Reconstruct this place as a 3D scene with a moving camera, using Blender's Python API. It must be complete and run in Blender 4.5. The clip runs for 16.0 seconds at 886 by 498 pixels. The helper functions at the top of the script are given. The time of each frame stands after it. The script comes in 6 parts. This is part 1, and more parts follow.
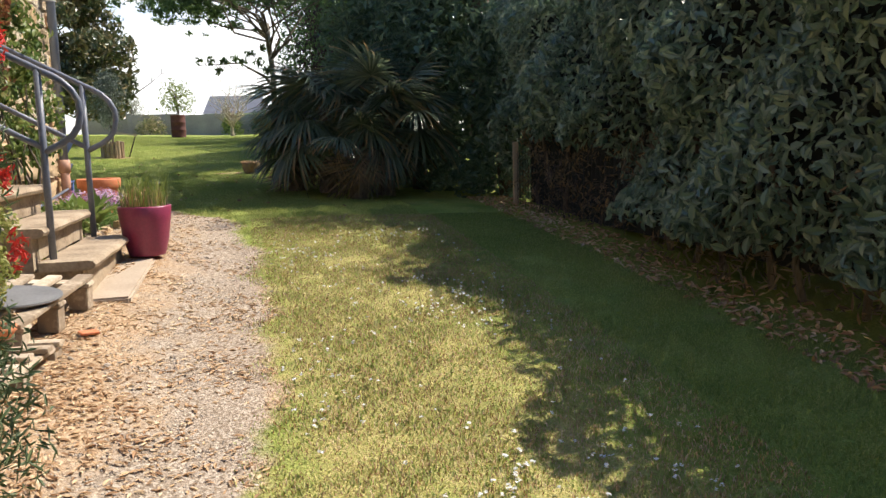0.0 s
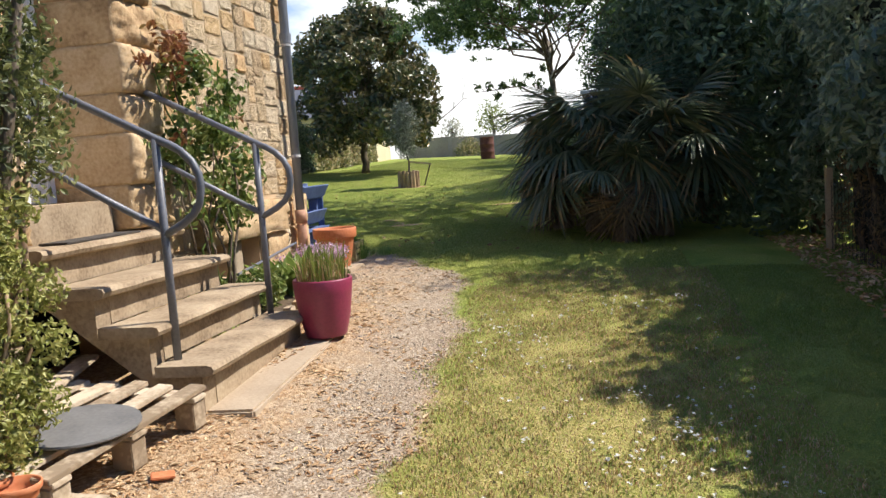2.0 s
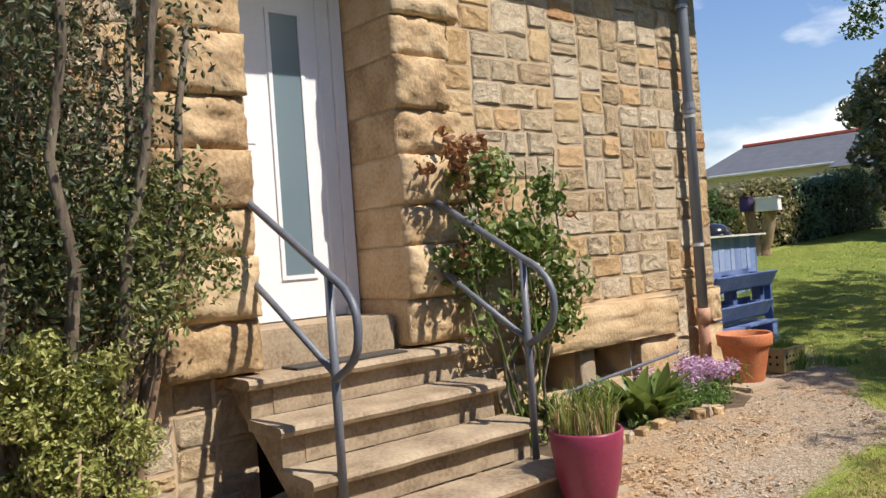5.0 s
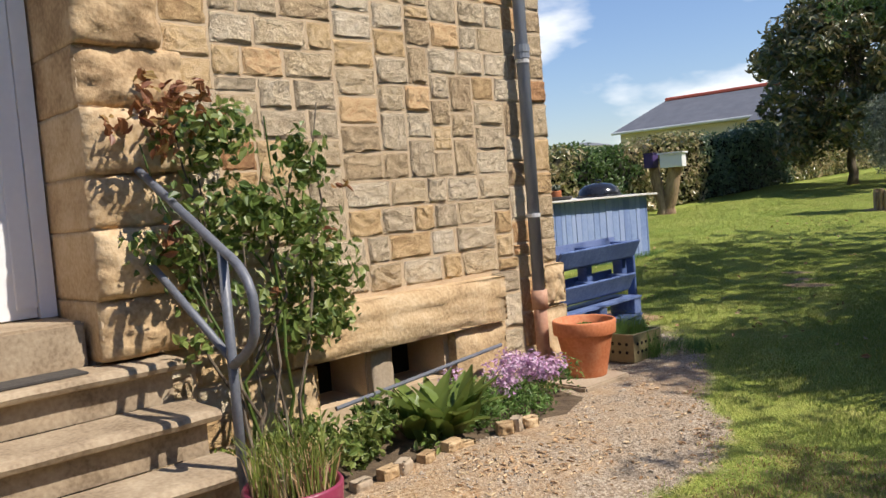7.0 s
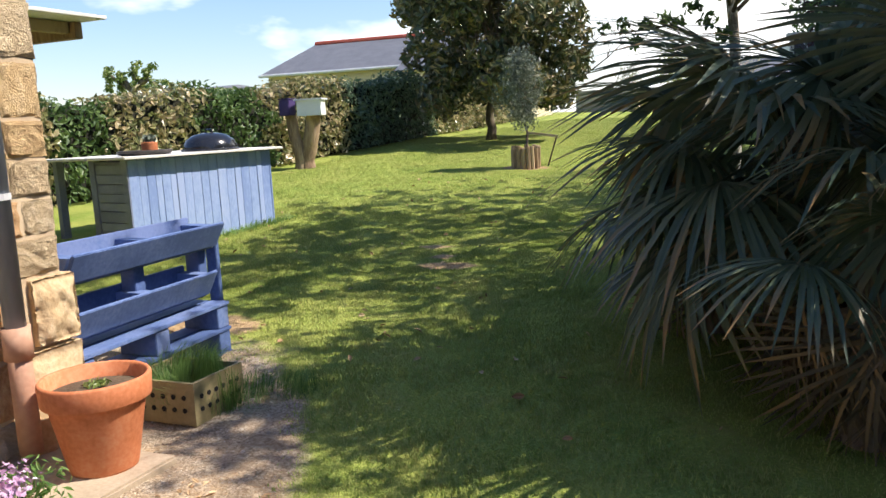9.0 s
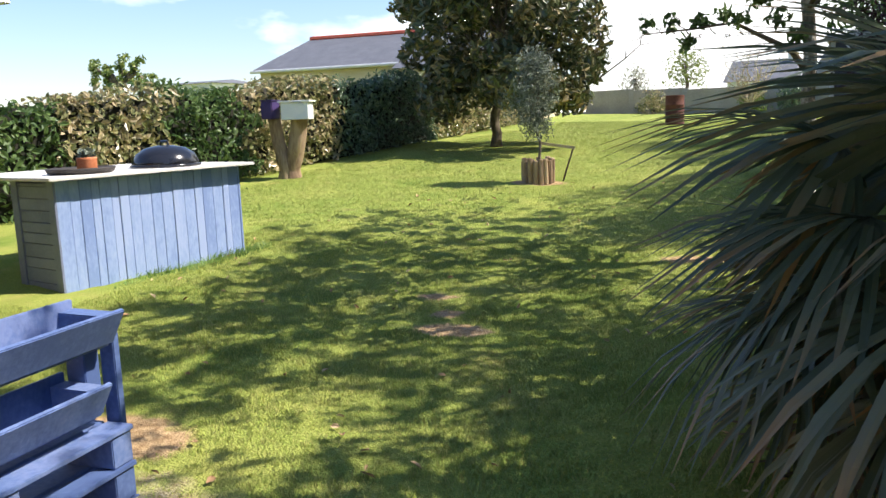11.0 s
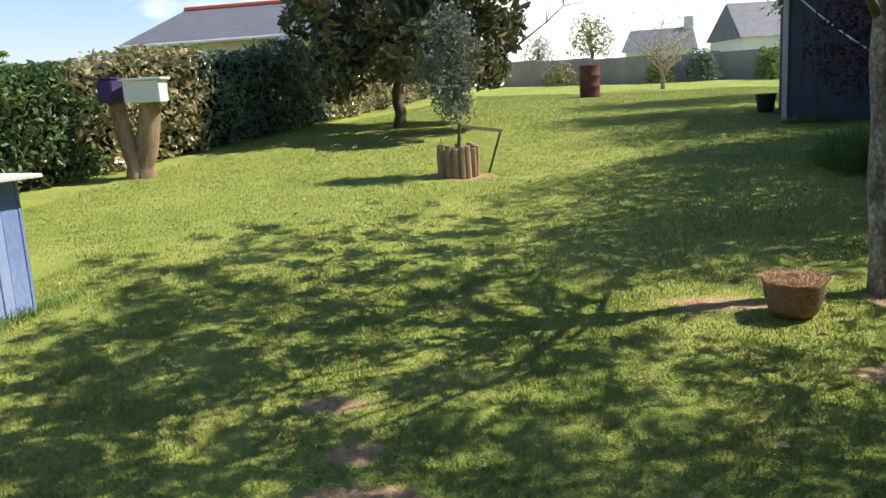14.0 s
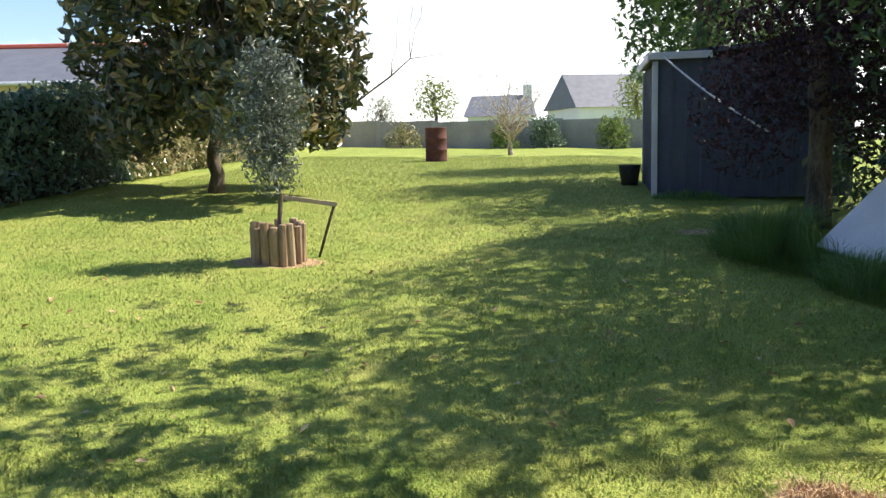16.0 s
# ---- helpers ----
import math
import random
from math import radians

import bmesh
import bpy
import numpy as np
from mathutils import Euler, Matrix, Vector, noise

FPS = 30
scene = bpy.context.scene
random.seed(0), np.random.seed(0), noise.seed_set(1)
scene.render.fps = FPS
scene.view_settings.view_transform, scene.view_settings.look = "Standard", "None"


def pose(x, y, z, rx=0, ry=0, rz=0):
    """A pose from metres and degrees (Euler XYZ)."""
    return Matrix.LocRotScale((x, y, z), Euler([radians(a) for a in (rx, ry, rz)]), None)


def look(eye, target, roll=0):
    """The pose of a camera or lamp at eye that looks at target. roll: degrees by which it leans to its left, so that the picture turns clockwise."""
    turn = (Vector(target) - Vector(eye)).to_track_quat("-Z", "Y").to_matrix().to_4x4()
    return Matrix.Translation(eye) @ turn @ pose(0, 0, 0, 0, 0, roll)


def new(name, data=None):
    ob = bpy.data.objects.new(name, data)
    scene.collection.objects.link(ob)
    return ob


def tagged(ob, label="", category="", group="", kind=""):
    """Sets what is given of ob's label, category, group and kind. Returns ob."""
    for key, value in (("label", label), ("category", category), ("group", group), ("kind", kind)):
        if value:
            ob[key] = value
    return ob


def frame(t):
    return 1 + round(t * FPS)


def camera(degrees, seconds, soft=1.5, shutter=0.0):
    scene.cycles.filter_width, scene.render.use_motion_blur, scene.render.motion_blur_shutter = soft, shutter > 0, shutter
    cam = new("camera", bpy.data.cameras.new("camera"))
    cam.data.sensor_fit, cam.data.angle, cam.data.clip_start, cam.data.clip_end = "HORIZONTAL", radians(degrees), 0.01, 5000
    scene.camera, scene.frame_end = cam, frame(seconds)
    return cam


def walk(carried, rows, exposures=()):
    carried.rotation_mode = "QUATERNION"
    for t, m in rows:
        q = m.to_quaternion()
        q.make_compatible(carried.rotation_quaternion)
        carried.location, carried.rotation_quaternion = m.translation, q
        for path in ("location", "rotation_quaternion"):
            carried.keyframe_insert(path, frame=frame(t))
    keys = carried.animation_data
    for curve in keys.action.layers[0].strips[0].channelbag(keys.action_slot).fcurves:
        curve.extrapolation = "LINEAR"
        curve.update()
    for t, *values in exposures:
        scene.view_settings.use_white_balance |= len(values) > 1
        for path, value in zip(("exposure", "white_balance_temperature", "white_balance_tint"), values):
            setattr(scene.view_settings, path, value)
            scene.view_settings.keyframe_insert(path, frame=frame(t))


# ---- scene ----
cam = camera(57.1, 16.0)
PATH = [
    (0, (0.155, 0.004, 1.364), (0.584, 1.939, 1.1), -1.5),
    (0.5, (0.326, 0.388, 1.41), (0.579, 2.356, 1.159), -3.0),
    (1, (0.501, 0.682, 1.471), (0.628, 2.664, 1.234), -3.5),
    (1.5, (0.753, 1.018, 1.541), (0.647, 3.002, 1.319), -3.3),
    (2, (0.962, 1.393, 1.584), (0.607, 3.351, 1.383), -4.1),
    (2.5, (1.252, 1.675, 1.62), (0.642, 3.571, 1.434), -3.3),
    (3, (1.485, 1.955, 1.672), (0.599, 3.736, 1.461), -3.3),
    (3.5, (1.686, 2.232, 1.775), (0.543, 3.861, 1.581), -3.3),
    (4, (1.959, 2.53, 1.805), (0.647, 4.033, 1.662), -3.5),
    (4.2, (2.04, 2.652, 1.807), (0.677, 4.111, 1.687), -3.6),
    (6.3, (1.951, 3.989, 1.988), (0.265, 5.054, 2.136), -4.4),
    (6.5, (1.918, 4.168, 1.972), (0.273, 5.304, 2.031), -4.6),
    (7, (1.858, 4.595, 1.925), (0.404, 5.963, 1.809), -4.6),
    (7.5, (1.723, 5.075, 1.936), (0.492, 6.64, 1.754), -4.1),
    (8, (1.554, 5.61, 1.945), (0.51, 7.301, 1.718), -3.8),
    (8.5, (1.274, 6.179, 1.926), (0.406, 7.958, 1.638), -3.8),
    (8.7, (1.173, 6.385, 1.943), (0.379, 8.196, 1.644), -3.3),
    (10.8, (0.448, 7.992, 2.109), (-0.33, 9.808, 1.797), -2.2),
    (11, (0.356, 8.151, 2.141), (-0.42, 9.968, 1.83), -2.2),
    (11.5, (0.218, 8.53, 2.149), (-0.573, 10.343, 1.854), -1.4),
    (12, (0.033, 8.964, 2.168), (-0.774, 10.776, 1.91), -1.0),
    (12.5, (-0.145, 9.33, 2.205), (-0.905, 11.165, 1.968), -1.6),
    (13, (-0.306, 9.78, 2.169), (-1.065, 11.605, 1.863), -1.9),
    (13.5, (-0.47, 10.156, 2.158), (-1.205, 11.979, 1.785), -2.7),
    (14, (-0.616, 10.552, 2.178), (-1.163, 12.438, 1.797), -3.4),
    (14.5, (-0.653, 11.07, 2.188), (-0.999, 13.008, 1.832), -1.6),
    (15, (-0.743, 11.59, 2.179), (-0.984, 13.546, 1.838), -1.6),
    (15.5, (-0.835, 12.143, 2.179), (-0.995, 14.112, 1.868), -1.6),
    (16, (-0.976, 12.726, 2.2), (-1.142, 14.703, 1.945), -1.4),
]
EXPOSURE = [(0, .78), (1.5, .66), (2.5, .54), (3.5, .52), (4.2, .42), (6.5, .33), (7, .32), (8, .50), (8.5, .70), (11, .90), (12, .76), (13, .56), (14, .66), (15, .94), (16, .96)]
walk(cam, [(t, look(eye, target, roll)) for t, eye, target, roll in PATH], EXPOSURE)

# ---- light: a clear spring midday, sun high on the hedge side ----
SUN = Vector((1.0, 0.40, 1.36)).normalized()
world = bpy.data.worlds.new("sky_world")
scene.world = world
world.use_nodes = True
wn = world.node_tree.nodes
sky = wn.new("ShaderNodeTexSky")
sky.sky_type = "NISHITA"
sky.sun_disc = False
sky.sun_elevation = math.asin(SUN.z)
sky.sun_rotation = math.atan2(SUN.x, SUN.y)
sky.air_density, sky.dust_density, sky.ozone_density = 1.35, 0.15, 4.0
sky.altitude = 300
wn["Background"].inputs[1].default_value = 0.105
tint = wn.new("ShaderNodeMix")
tint.data_type, tint.blend_type = "RGBA", "MULTIPLY"
tint.inputs["Factor"].default_value = 1.0
tint.inputs["B"].default_value = (0.87, 0.885, 1.05, 1)
world.node_tree.links.new(sky.outputs[0], tint.inputs["A"])
world.node_tree.links.new(tint.outputs["Result"], wn["Background"].inputs[0])
sun_data = bpy.data.lights.new("sun", "SUN")
sun_data.energy, sun_data.angle, sun_data.color = 4.9, radians(0.55), (1.0, 0.915, 0.82)
sun = new("sun", sun_data)
sun.matrix_world = look(SUN * 60, (0, 0, 0))


# ---- materials ----
def rgb(c):
    return (c[0], c[1], c[2], 1.0)


def material(name, c1, c2, c3=None, scale=6.0, fine=60.0, rough=0.8, bump=0.3, metal=0.0, vary=0.0, stretch=(1, 1, 1), depth=0.01, spec=0.4):
    """Two scales of noise over three colours, with relief; vary: how far pieces differ by Object Info's Random."""
    m = bpy.data.materials.new(name)
    m.use_nodes = True
    n, l = m.node_tree.nodes, m.node_tree.links
    bsdf = n["Principled BSDF"]
    bsdf.inputs["Roughness"].default_value, bsdf.inputs["Metallic"].default_value = rough, metal
    bsdf.inputs["Specular IOR Level"].default_value = spec
    co = n.new("ShaderNodeTexCoord")
    mp = n.new("ShaderNodeMapping")
    mp.inputs["Scale"].default_value = stretch
    l.new(co.outputs["Object"], mp.inputs["Vector"])
    info = n.new("ShaderNodeObjectInfo")
    add = n.new("ShaderNodeVectorMath")
    add.operation = "ADD"
    mul = n.new("ShaderNodeMath")
    mul.operation, mul.inputs[1].default_value = "MULTIPLY", 37.0
    l.new(info.outputs["Random"], mul.inputs[0])
    l.new(mp.outputs[0], add.inputs[0])
    l.new(mul.outputs[0], add.inputs[1])
    big, small = n.new("ShaderNodeTexNoise"), n.new("ShaderNodeTexNoise")
    big.inputs["Scale"].default_value, small.inputs["Scale"].default_value = scale, fine
    big.inputs["Detail"].default_value, small.inputs["Detail"].default_value = 4, 5
    l.new(add.outputs[0], big.inputs["Vector"])
    l.new(add.outputs[0], small.inputs["Vector"])
    mix = n.new("ShaderNodeMath")
    mix.operation = "MULTIPLY_ADD"
    mix.inputs[1].default_value = 0.45
    l.new(small.outputs[0], mix.inputs[0])
    half = n.new("ShaderNodeMath")
    half.operation, half.inputs[1].default_value = "MULTIPLY", 0.6
    l.new(big.outputs[0], half.inputs[0])
    l.new(half.outputs[0], mix.inputs[2])
    last = mix.outputs[0]
    if vary:
        v = n.new("ShaderNodeMath")
        v.operation, v.inputs[1].default_value = "MULTIPLY_ADD", vary
        sh = n.new("ShaderNodeMath")
        sh.operation, sh.inputs[1].default_value = "SUBTRACT", 0.5
        l.new(info.outputs["Random"], sh.inputs[0])
        l.new(sh.outputs[0], v.inputs[0])
        l.new(last, v.inputs[2])
        last = v.outputs[0]
    ramp = n.new("ShaderNodeValToRGB")
    e = ramp.color_ramp.elements
    e[0].position, e[0].color, e[1].position, e[1].color = 0.36, rgb(c1), 0.68, rgb(c3 or c2)
    if c3:
        e.new(0.52).color = rgb(c2)
    l.new(last, ramp.inputs[0])
    l.new(ramp.outputs[0], bsdf.inputs["Base Color"])
    if bump:
        b = n.new("ShaderNodeBump")
        b.inputs["Strength"].default_value, b.inputs["Distance"].default_value = bump, depth
        l.new(mix.outputs[0], b.inputs["Height"])
        l.new(b.outputs[0], bsdf.inputs["Normal"])
    return m


def leaf_material(name, dark, mid, light, rough=0.45, glow=0.25, spec=0.5, patch=0.9, upright=False, dry_tip=None):
    """Foliage: each leaf its own shade, patches over the crown, some light passing through."""
    m = bpy.data.materials.new(name)
    m.use_nodes = True
    n, l = m.node_tree.nodes, m.node_tree.links
    bsdf = n["Principled BSDF"]
    bsdf.inputs["Roughness"].default_value = rough
    bsdf.inputs["Specular IOR Level"].default_value = spec
    geo, co = n.new("ShaderNodeNewGeometry"), n.new("ShaderNodeTexCoord")
    noise_n = n.new("ShaderNodeTexNoise")
    noise_n.inputs["Scale"].default_value = patch
    l.new(co.outputs["Object"], noise_n.inputs["Vector"])
    a = n.new("ShaderNodeMath")
    a.operation, a.inputs[1].default_value = "MULTIPLY_ADD", 0.55
    l.new(geo.outputs["Random Per Island"], a.inputs[0])
    h = n.new("ShaderNodeMath")
    h.operation, h.inputs[1].default_value = "MULTIPLY", 0.5
    l.new(noise_n.outputs[0], h.inputs[0])
    l.new(h.outputs[0], a.inputs[2])
    ramp = n.new("ShaderNodeValToRGB")
    e = ramp.color_ramp.elements
    e[0].position, e[0].color, e[1].position, e[1].color = 0.2, rgb(dark), 0.8, rgb(light)
    e.new(0.5).color = rgb(mid)
    l.new(a.outputs[0], ramp.inputs[0])
    shade = ramp.outputs[0]
    if dry_tip:
        at, sc, pw, tm = n.new("ShaderNodeAttribute"), n.new("ShaderNodeMath"), n.new("ShaderNodeMath"), n.new("ShaderNodeMix")
        at.attribute_name = "tip"
        sc.operation, sc.inputs[1].default_value = "MULTIPLY_ADD", 0.75
        l.new(geo.outputs["Random Per Island"], sc.inputs[0])
        l.new(at.outputs["Fac"], sc.inputs[2])
        pw.operation, pw.use_clamp = "MULTIPLY_ADD", True
        pw.inputs[1].default_value, pw.inputs[2].default_value = 3.0, -3.6
        l.new(sc.outputs[0], pw.inputs[0])
        tm.data_type = "RGBA"
        tm.inputs["B"].default_value = rgb(dry_tip)
        l.new(pw.outputs[0], tm.inputs["Factor"])
        l.new(shade, tm.inputs["A"])
        shade = tm.outputs["Result"]
    l.new(shade, bsdf.inputs["Base Color"])
    tr = n.new("ShaderNodeBsdfTranslucent")
    l.new(shade, tr.inputs["Color"])
    mx = n.new("ShaderNodeMixShader")
    mx.inputs[0].default_value = glow
    if upright:
        up = n.new("ShaderNodeCombineXYZ")
        up.inputs[2].default_value = 1.0
        lean, nm = n.new("ShaderNodeVectorMath"), n.new("ShaderNodeVectorMath")
        lean.operation, nm.operation = "MULTIPLY_ADD", "NORMALIZE"
        lean.inputs[1].default_value = (0.35, 0.35, 0.35)
        l.new(geo.outputs["Normal"], lean.inputs[0])
        l.new(up.outputs[0], lean.inputs[2])
        l.new(lean.outputs[0], nm.inputs[0])
        l.new(nm.outputs[0], bsdf.inputs["Normal"])
        l.new(up.outputs[0], tr.inputs["Normal"])
    l.new(bsdf.outputs[0], mx.inputs[1])
    l.new(tr.outputs[0], mx.inputs[2])
    l.new(mx.outputs[0], n["Material Output"].inputs["Surface"])
    return m


M_STONE = material("sandstone", (0.46, 0.325, 0.19), (0.64, 0.485, 0.295), (0.75, 0.605, 0.405), 4, 26, 0.9, 1.0, vary=0.22, depth=0.05)
M_STONE_PALE = material("pale_sandstone", (0.51, 0.395, 0.26), (0.69, 0.56, 0.38), (0.79, 0.67, 0.50), 4, 24, 0.92, 1.0, vary=0.2, depth=0.05)
M_STONE_OCHRE = material("ochre_sandstone", (0.47, 0.30, 0.145), (0.63, 0.44, 0.225), (0.71, 0.53, 0.315), 4, 32, 0.9, 0.8, vary=0.22, depth=0.04)
M_STONE_RED = material("iron_sandstone", (0.33, 0.17, 0.08), (0.47, 0.27, 0.125), (0.58, 0.40, 0.215), 6, 36, 0.9, 0.7, vary=0.3, depth=0.02)
M_ASHLAR = material("dressed_sandstone", (0.30, 0.195, 0.10), (0.49, 0.345, 0.19), (0.60, 0.455, 0.28), 5, 45, 0.92, 0.6, vary=0.22, depth=0.02)
M_MORTAR = material("mortar", (0.46, 0.34, 0.215), (0.58, 0.45, 0.30), None, 8, 90, 0.95, 0.4)
M_STEP = material("worn_concrete_step", (0.20, 0.145, 0.09), (0.345, 0.265, 0.175), (0.45, 0.36, 0.245), 4, 50, 0.9, 0.45)
M_SLAB = material("concrete_slab", (0.33, 0.255, 0.175), (0.47, 0.38, 0.275), None, 3, 60, 0.9, 0.3)
M_RAIL = material("grey_painted_steel", (0.10, 0.11, 0.13), (0.17, 0.18, 0.21), None, 9, 80, 0.45, 0.15, spec=0.5)
M_PIPE = material("grey_zinc_pipe", (0.17, 0.19, 0.22), (0.25, 0.27, 0.31), None, 4, 40, 0.5, 0.1, stretch=(1, 1, 0.25))
M_PIPE_CLAY = material("clay_pink_pipe", (0.42, 0.22, 0.14), (0.55, 0.33, 0.22), None, 4, 40, 0.7, 0.2)
M_TERRA = material("terracotta", (0.45, 0.14, 0.05), (0.56, 0.19, 0.08), (0.60, 0.26, 0.13), 5, 50, 0.75, 0.15)
M_PINKPOT = material("magenta_glaze", (0.20, 0.025, 0.06), (0.28, 0.04, 0.085), None, 5, 60, 0.4, 0.1, spec=0.5)
M_WHITE = material("white_pvc", (0.76, 0.76, 0.77), (0.82, 0.82, 0.82), None, 3, 30, 0.35, 0.0)
M_SOIL = material("soil", (0.06, 0.04, 0.025), (0.14, 0.10, 0.06), None, 12, 70, 0.95, 0.8, depth=0.02)
M_PALLET = material("weathered_pallet_wood", (0.27, 0.205, 0.135), (0.47, 0.38, 0.27), (0.60, 0.51, 0.38), 5, 40, 0.85, 0.4, vary=0.3, stretch=(1, 1, 1))
M_BLUE = material("light_blue_painted_wood", (0.19, 0.27, 0.50), (0.26, 0.35, 0.58), (0.32, 0.40, 0.62), 4, 45, 0.65, 0.3, vary=0.35, stretch=(1, 1, 0.35))
M_BLUE_DEEP = material("deep_blue_painted_wood", (0.075, 0.12, 0.27), (0.115, 0.175, 0.36), (0.17, 0.225, 0.41), 4, 45, 0.6, 0.3, vary=0.3)
M_BLUE_GREY = material("grey_blue_painted_wood", (0.16, 0.18, 0.27), (0.22, 0.25, 0.36), None, 4, 45, 0.7, 0.3, vary=0.3)
M_BARTOP = material("pale_worktop", (0.62, 0.60, 0.55), (0.74, 0.72, 0.68), None, 3, 40, 0.55, 0.1)
M_BLACK = material("black_enamel", (0.012, 0.013, 0.016), (0.02, 0.021, 0.025), None, 5, 60, 0.16, 0.03, spec=0.6)
M_DARKIRON = material("dark_iron", (0.03, 0.028, 0.027), (0.07, 0.06, 0.055), None, 6, 60, 0.6, 0.3)
M_RUST = material("rusty_steel", (0.055, 0.018, 0.016), (0.10, 0.032, 0.026), (0.16, 0.06, 0.04), 4, 40, 0.8, 0.4)
M_BARK = material("rough_bark", (0.06, 0.045, 0.03), (0.14, 0.11, 0.08), (0.22, 0.18, 0.13), 8, 40, 0.95, 0.9, stretch=(1, 1, 0.3), depth=0.03)
M_LICHEN = material("lichened_bark", (0.10, 0.08, 0.06), (0.26, 0.225, 0.18), (0.62, 0.60, 0.53), 11, 55, 0.95, 0.9, stretch=(1, 1, 0.6), depth=0.02)
M_LOG = material("peeled_log_wood", (0.20, 0.13, 0.08), (0.34, 0.24, 0.15), (0.44, 0.33, 0.21), 4, 30, 0.9, 0.5, vary=0.3, stretch=(1, 1, 0.25), depth=0.02)
M_SLATE = material("slate_roof", (0.10, 0.105, 0.12), (0.15, 0.155, 0.17), None, 2, 20, 0.6, 0.3)
M_RIDGE = material("red_ridge_tile", (0.35, 0.07, 0.04), (0.45, 0.10, 0.06), None, 3, 20, 0.8, 0.2)
M_RENDER = material("cream_render", (0.55, 0.46, 0.30), (0.62, 0.53, 0.37), None, 1, 20, 0.9, 0.1)
M_RENDER_W = material("white_render", (0.68, 0.68, 0.66), (0.76, 0.76, 0.74), None, 1, 20, 0.9, 0.1)
M_BLOCK = material("grey_block_wall", (0.27, 0.25, 0.225), (0.39, 0.365, 0.33), None, 1.2, 14, 0.95, 0.3)
M_SHED = material("blue_grey_metal_panel", (0.06, 0.07, 0.098), (0.095, 0.105, 0.14), None, 2, 30, 0.55, 0.1)
M_TRIM = material("pale_metal_trim", (0.5, 0.5, 0.5), (0.62, 0.62, 0.62), None, 3, 40, 0.5, 0.1)
M_GLASS = bpy.data.materials.new("frosted_door_glass")
M_GLASS.use_nodes = True
gb = M_GLASS.node_tree.nodes["Principled BSDF"]
gb.inputs["Base Color"].default_value = (0.16, 0.22, 0.25, 1)
gb.inputs["Roughness"].default_value = 0.125
gb.inputs["Specular IOR Level"].default_value = 0.8
M_PURPLE = material("purple_plastic", (0.05, 0.03, 0.11), (0.075, 0.05, 0.15), None, 4, 40, 0.5, 0.05)
# near-black colour that stands in for unlit depth
M_SHADE_FILL = material("near_black_shade_fill", (0.012, 0.011, 0.01), (0.02, 0.018, 0.016), None, 4, 40, 0.95, 0.0)
M_MAT = material("door_mat", (0.05, 0.045, 0.04), (0.09, 0.08, 0.07), None, 20, 150, 0.95, 0.6)
M_DISC = material("grey_fibre_disc", (0.13, 0.13, 0.13), (0.19, 0.19, 0.185), None, 6, 60, 0.8, 0.2)
M_YTRAY = material("yellowed_plastic_tray", (0.24, 0.19, 0.09), (0.33, 0.27, 0.14), None, 5, 50, 0.6, 0.1)
M_BASKET = material("wicker_and_coir", (0.15, 0.085, 0.048), (0.24, 0.145, 0.085), (0.32, 0.215, 0.135), 9, 60, 0.95, 0.8, depth=0.02)

L_LAUREL = leaf_material("laurel_leaf", (0.055, 0.095, 0.055), (0.105, 0.165, 0.09), (0.19, 0.25, 0.14), 0.32, 0.3)
L_HEDGE_LAUREL = leaf_material("hedge_laurel_leaf", (0.075, 0.13, 0.085), (0.16, 0.235, 0.15), (0.29, 0.35, 0.24), 0.3, 0.35, 0.6)
L_MAGNOLIA = leaf_material("magnolia_leaf", (0.045, 0.065, 0.025), (0.11, 0.13, 0.05), (0.30, 0.235, 0.11), 0.3, 0.15)
L_HEDGE = leaf_material("photinia_hedge_leaf", (0.10, 0.135, 0.05), (0.27, 0.26, 0.105), (0.54, 0.43, 0.26), 0.28, 0.25, patch=0.5)
L_PALM = leaf_material("fan_palm_leaf", (0.06, 0.09, 0.05), (0.125, 0.16, 0.09), (0.235, 0.255, 0.155), 0.36, 0.34, 0.5, dry_tip=(0.32, 0.20, 0.08))
L_DRYPALM = leaf_material("dry_palm_leaf", (0.08, 0.065, 0.04), (0.15, 0.115, 0.07), (0.28, 0.18, 0.08), 0.7, 0.15)
L_OLIVE = leaf_material("olive_leaf", (0.09, 0.115, 0.08), (0.17, 0.20, 0.15), (0.30, 0.34, 0.27), 0.5, 0.2)
L_ROSE = leaf_material("rose_leaf", (0.07, 0.12, 0.025), (0.155, 0.225, 0.05), (0.33, 0.37, 0.115), 0.38, 0.35)
L_ROSE_RED = leaf_material("young_rose_leaf", (0.20, 0.075, 0.04), (0.33, 0.15, 0.065), (0.36, 0.27, 0.09), 0.45, 0.3)
L_BOX = leaf_material("box_shrub_leaf", (0.13, 0.155, 0.035), (0.32, 0.34, 0.085), (0.55, 0.53, 0.21), 0.45, 0.3)
L_SHRUB = leaf_material("fine_shrub_leaf", (0.03, 0.045, 0.02), (0.065, 0.085, 0.035), (0.15, 0.165, 0.065), 0.5, 0.2)
L_VARIEGATED = leaf_material("variegated_leaf", (0.07, 0.095, 0.03), (0.17, 0.195, 0.06), (0.40, 0.40, 0.16), 0.45, 0.3)
L_CONIFER = leaf_material("conifer_spray", (0.035, 0.06, 0.025), (0.07, 0.105, 0.04), (0.13, 0.165, 0.065), 0.6, 0.2)
L_DECID = leaf_material("spring_tree_leaf", (0.045, 0.09, 0.025), (0.09, 0.155, 0.045), (0.17, 0.25, 0.08), 0.4, 0.4)
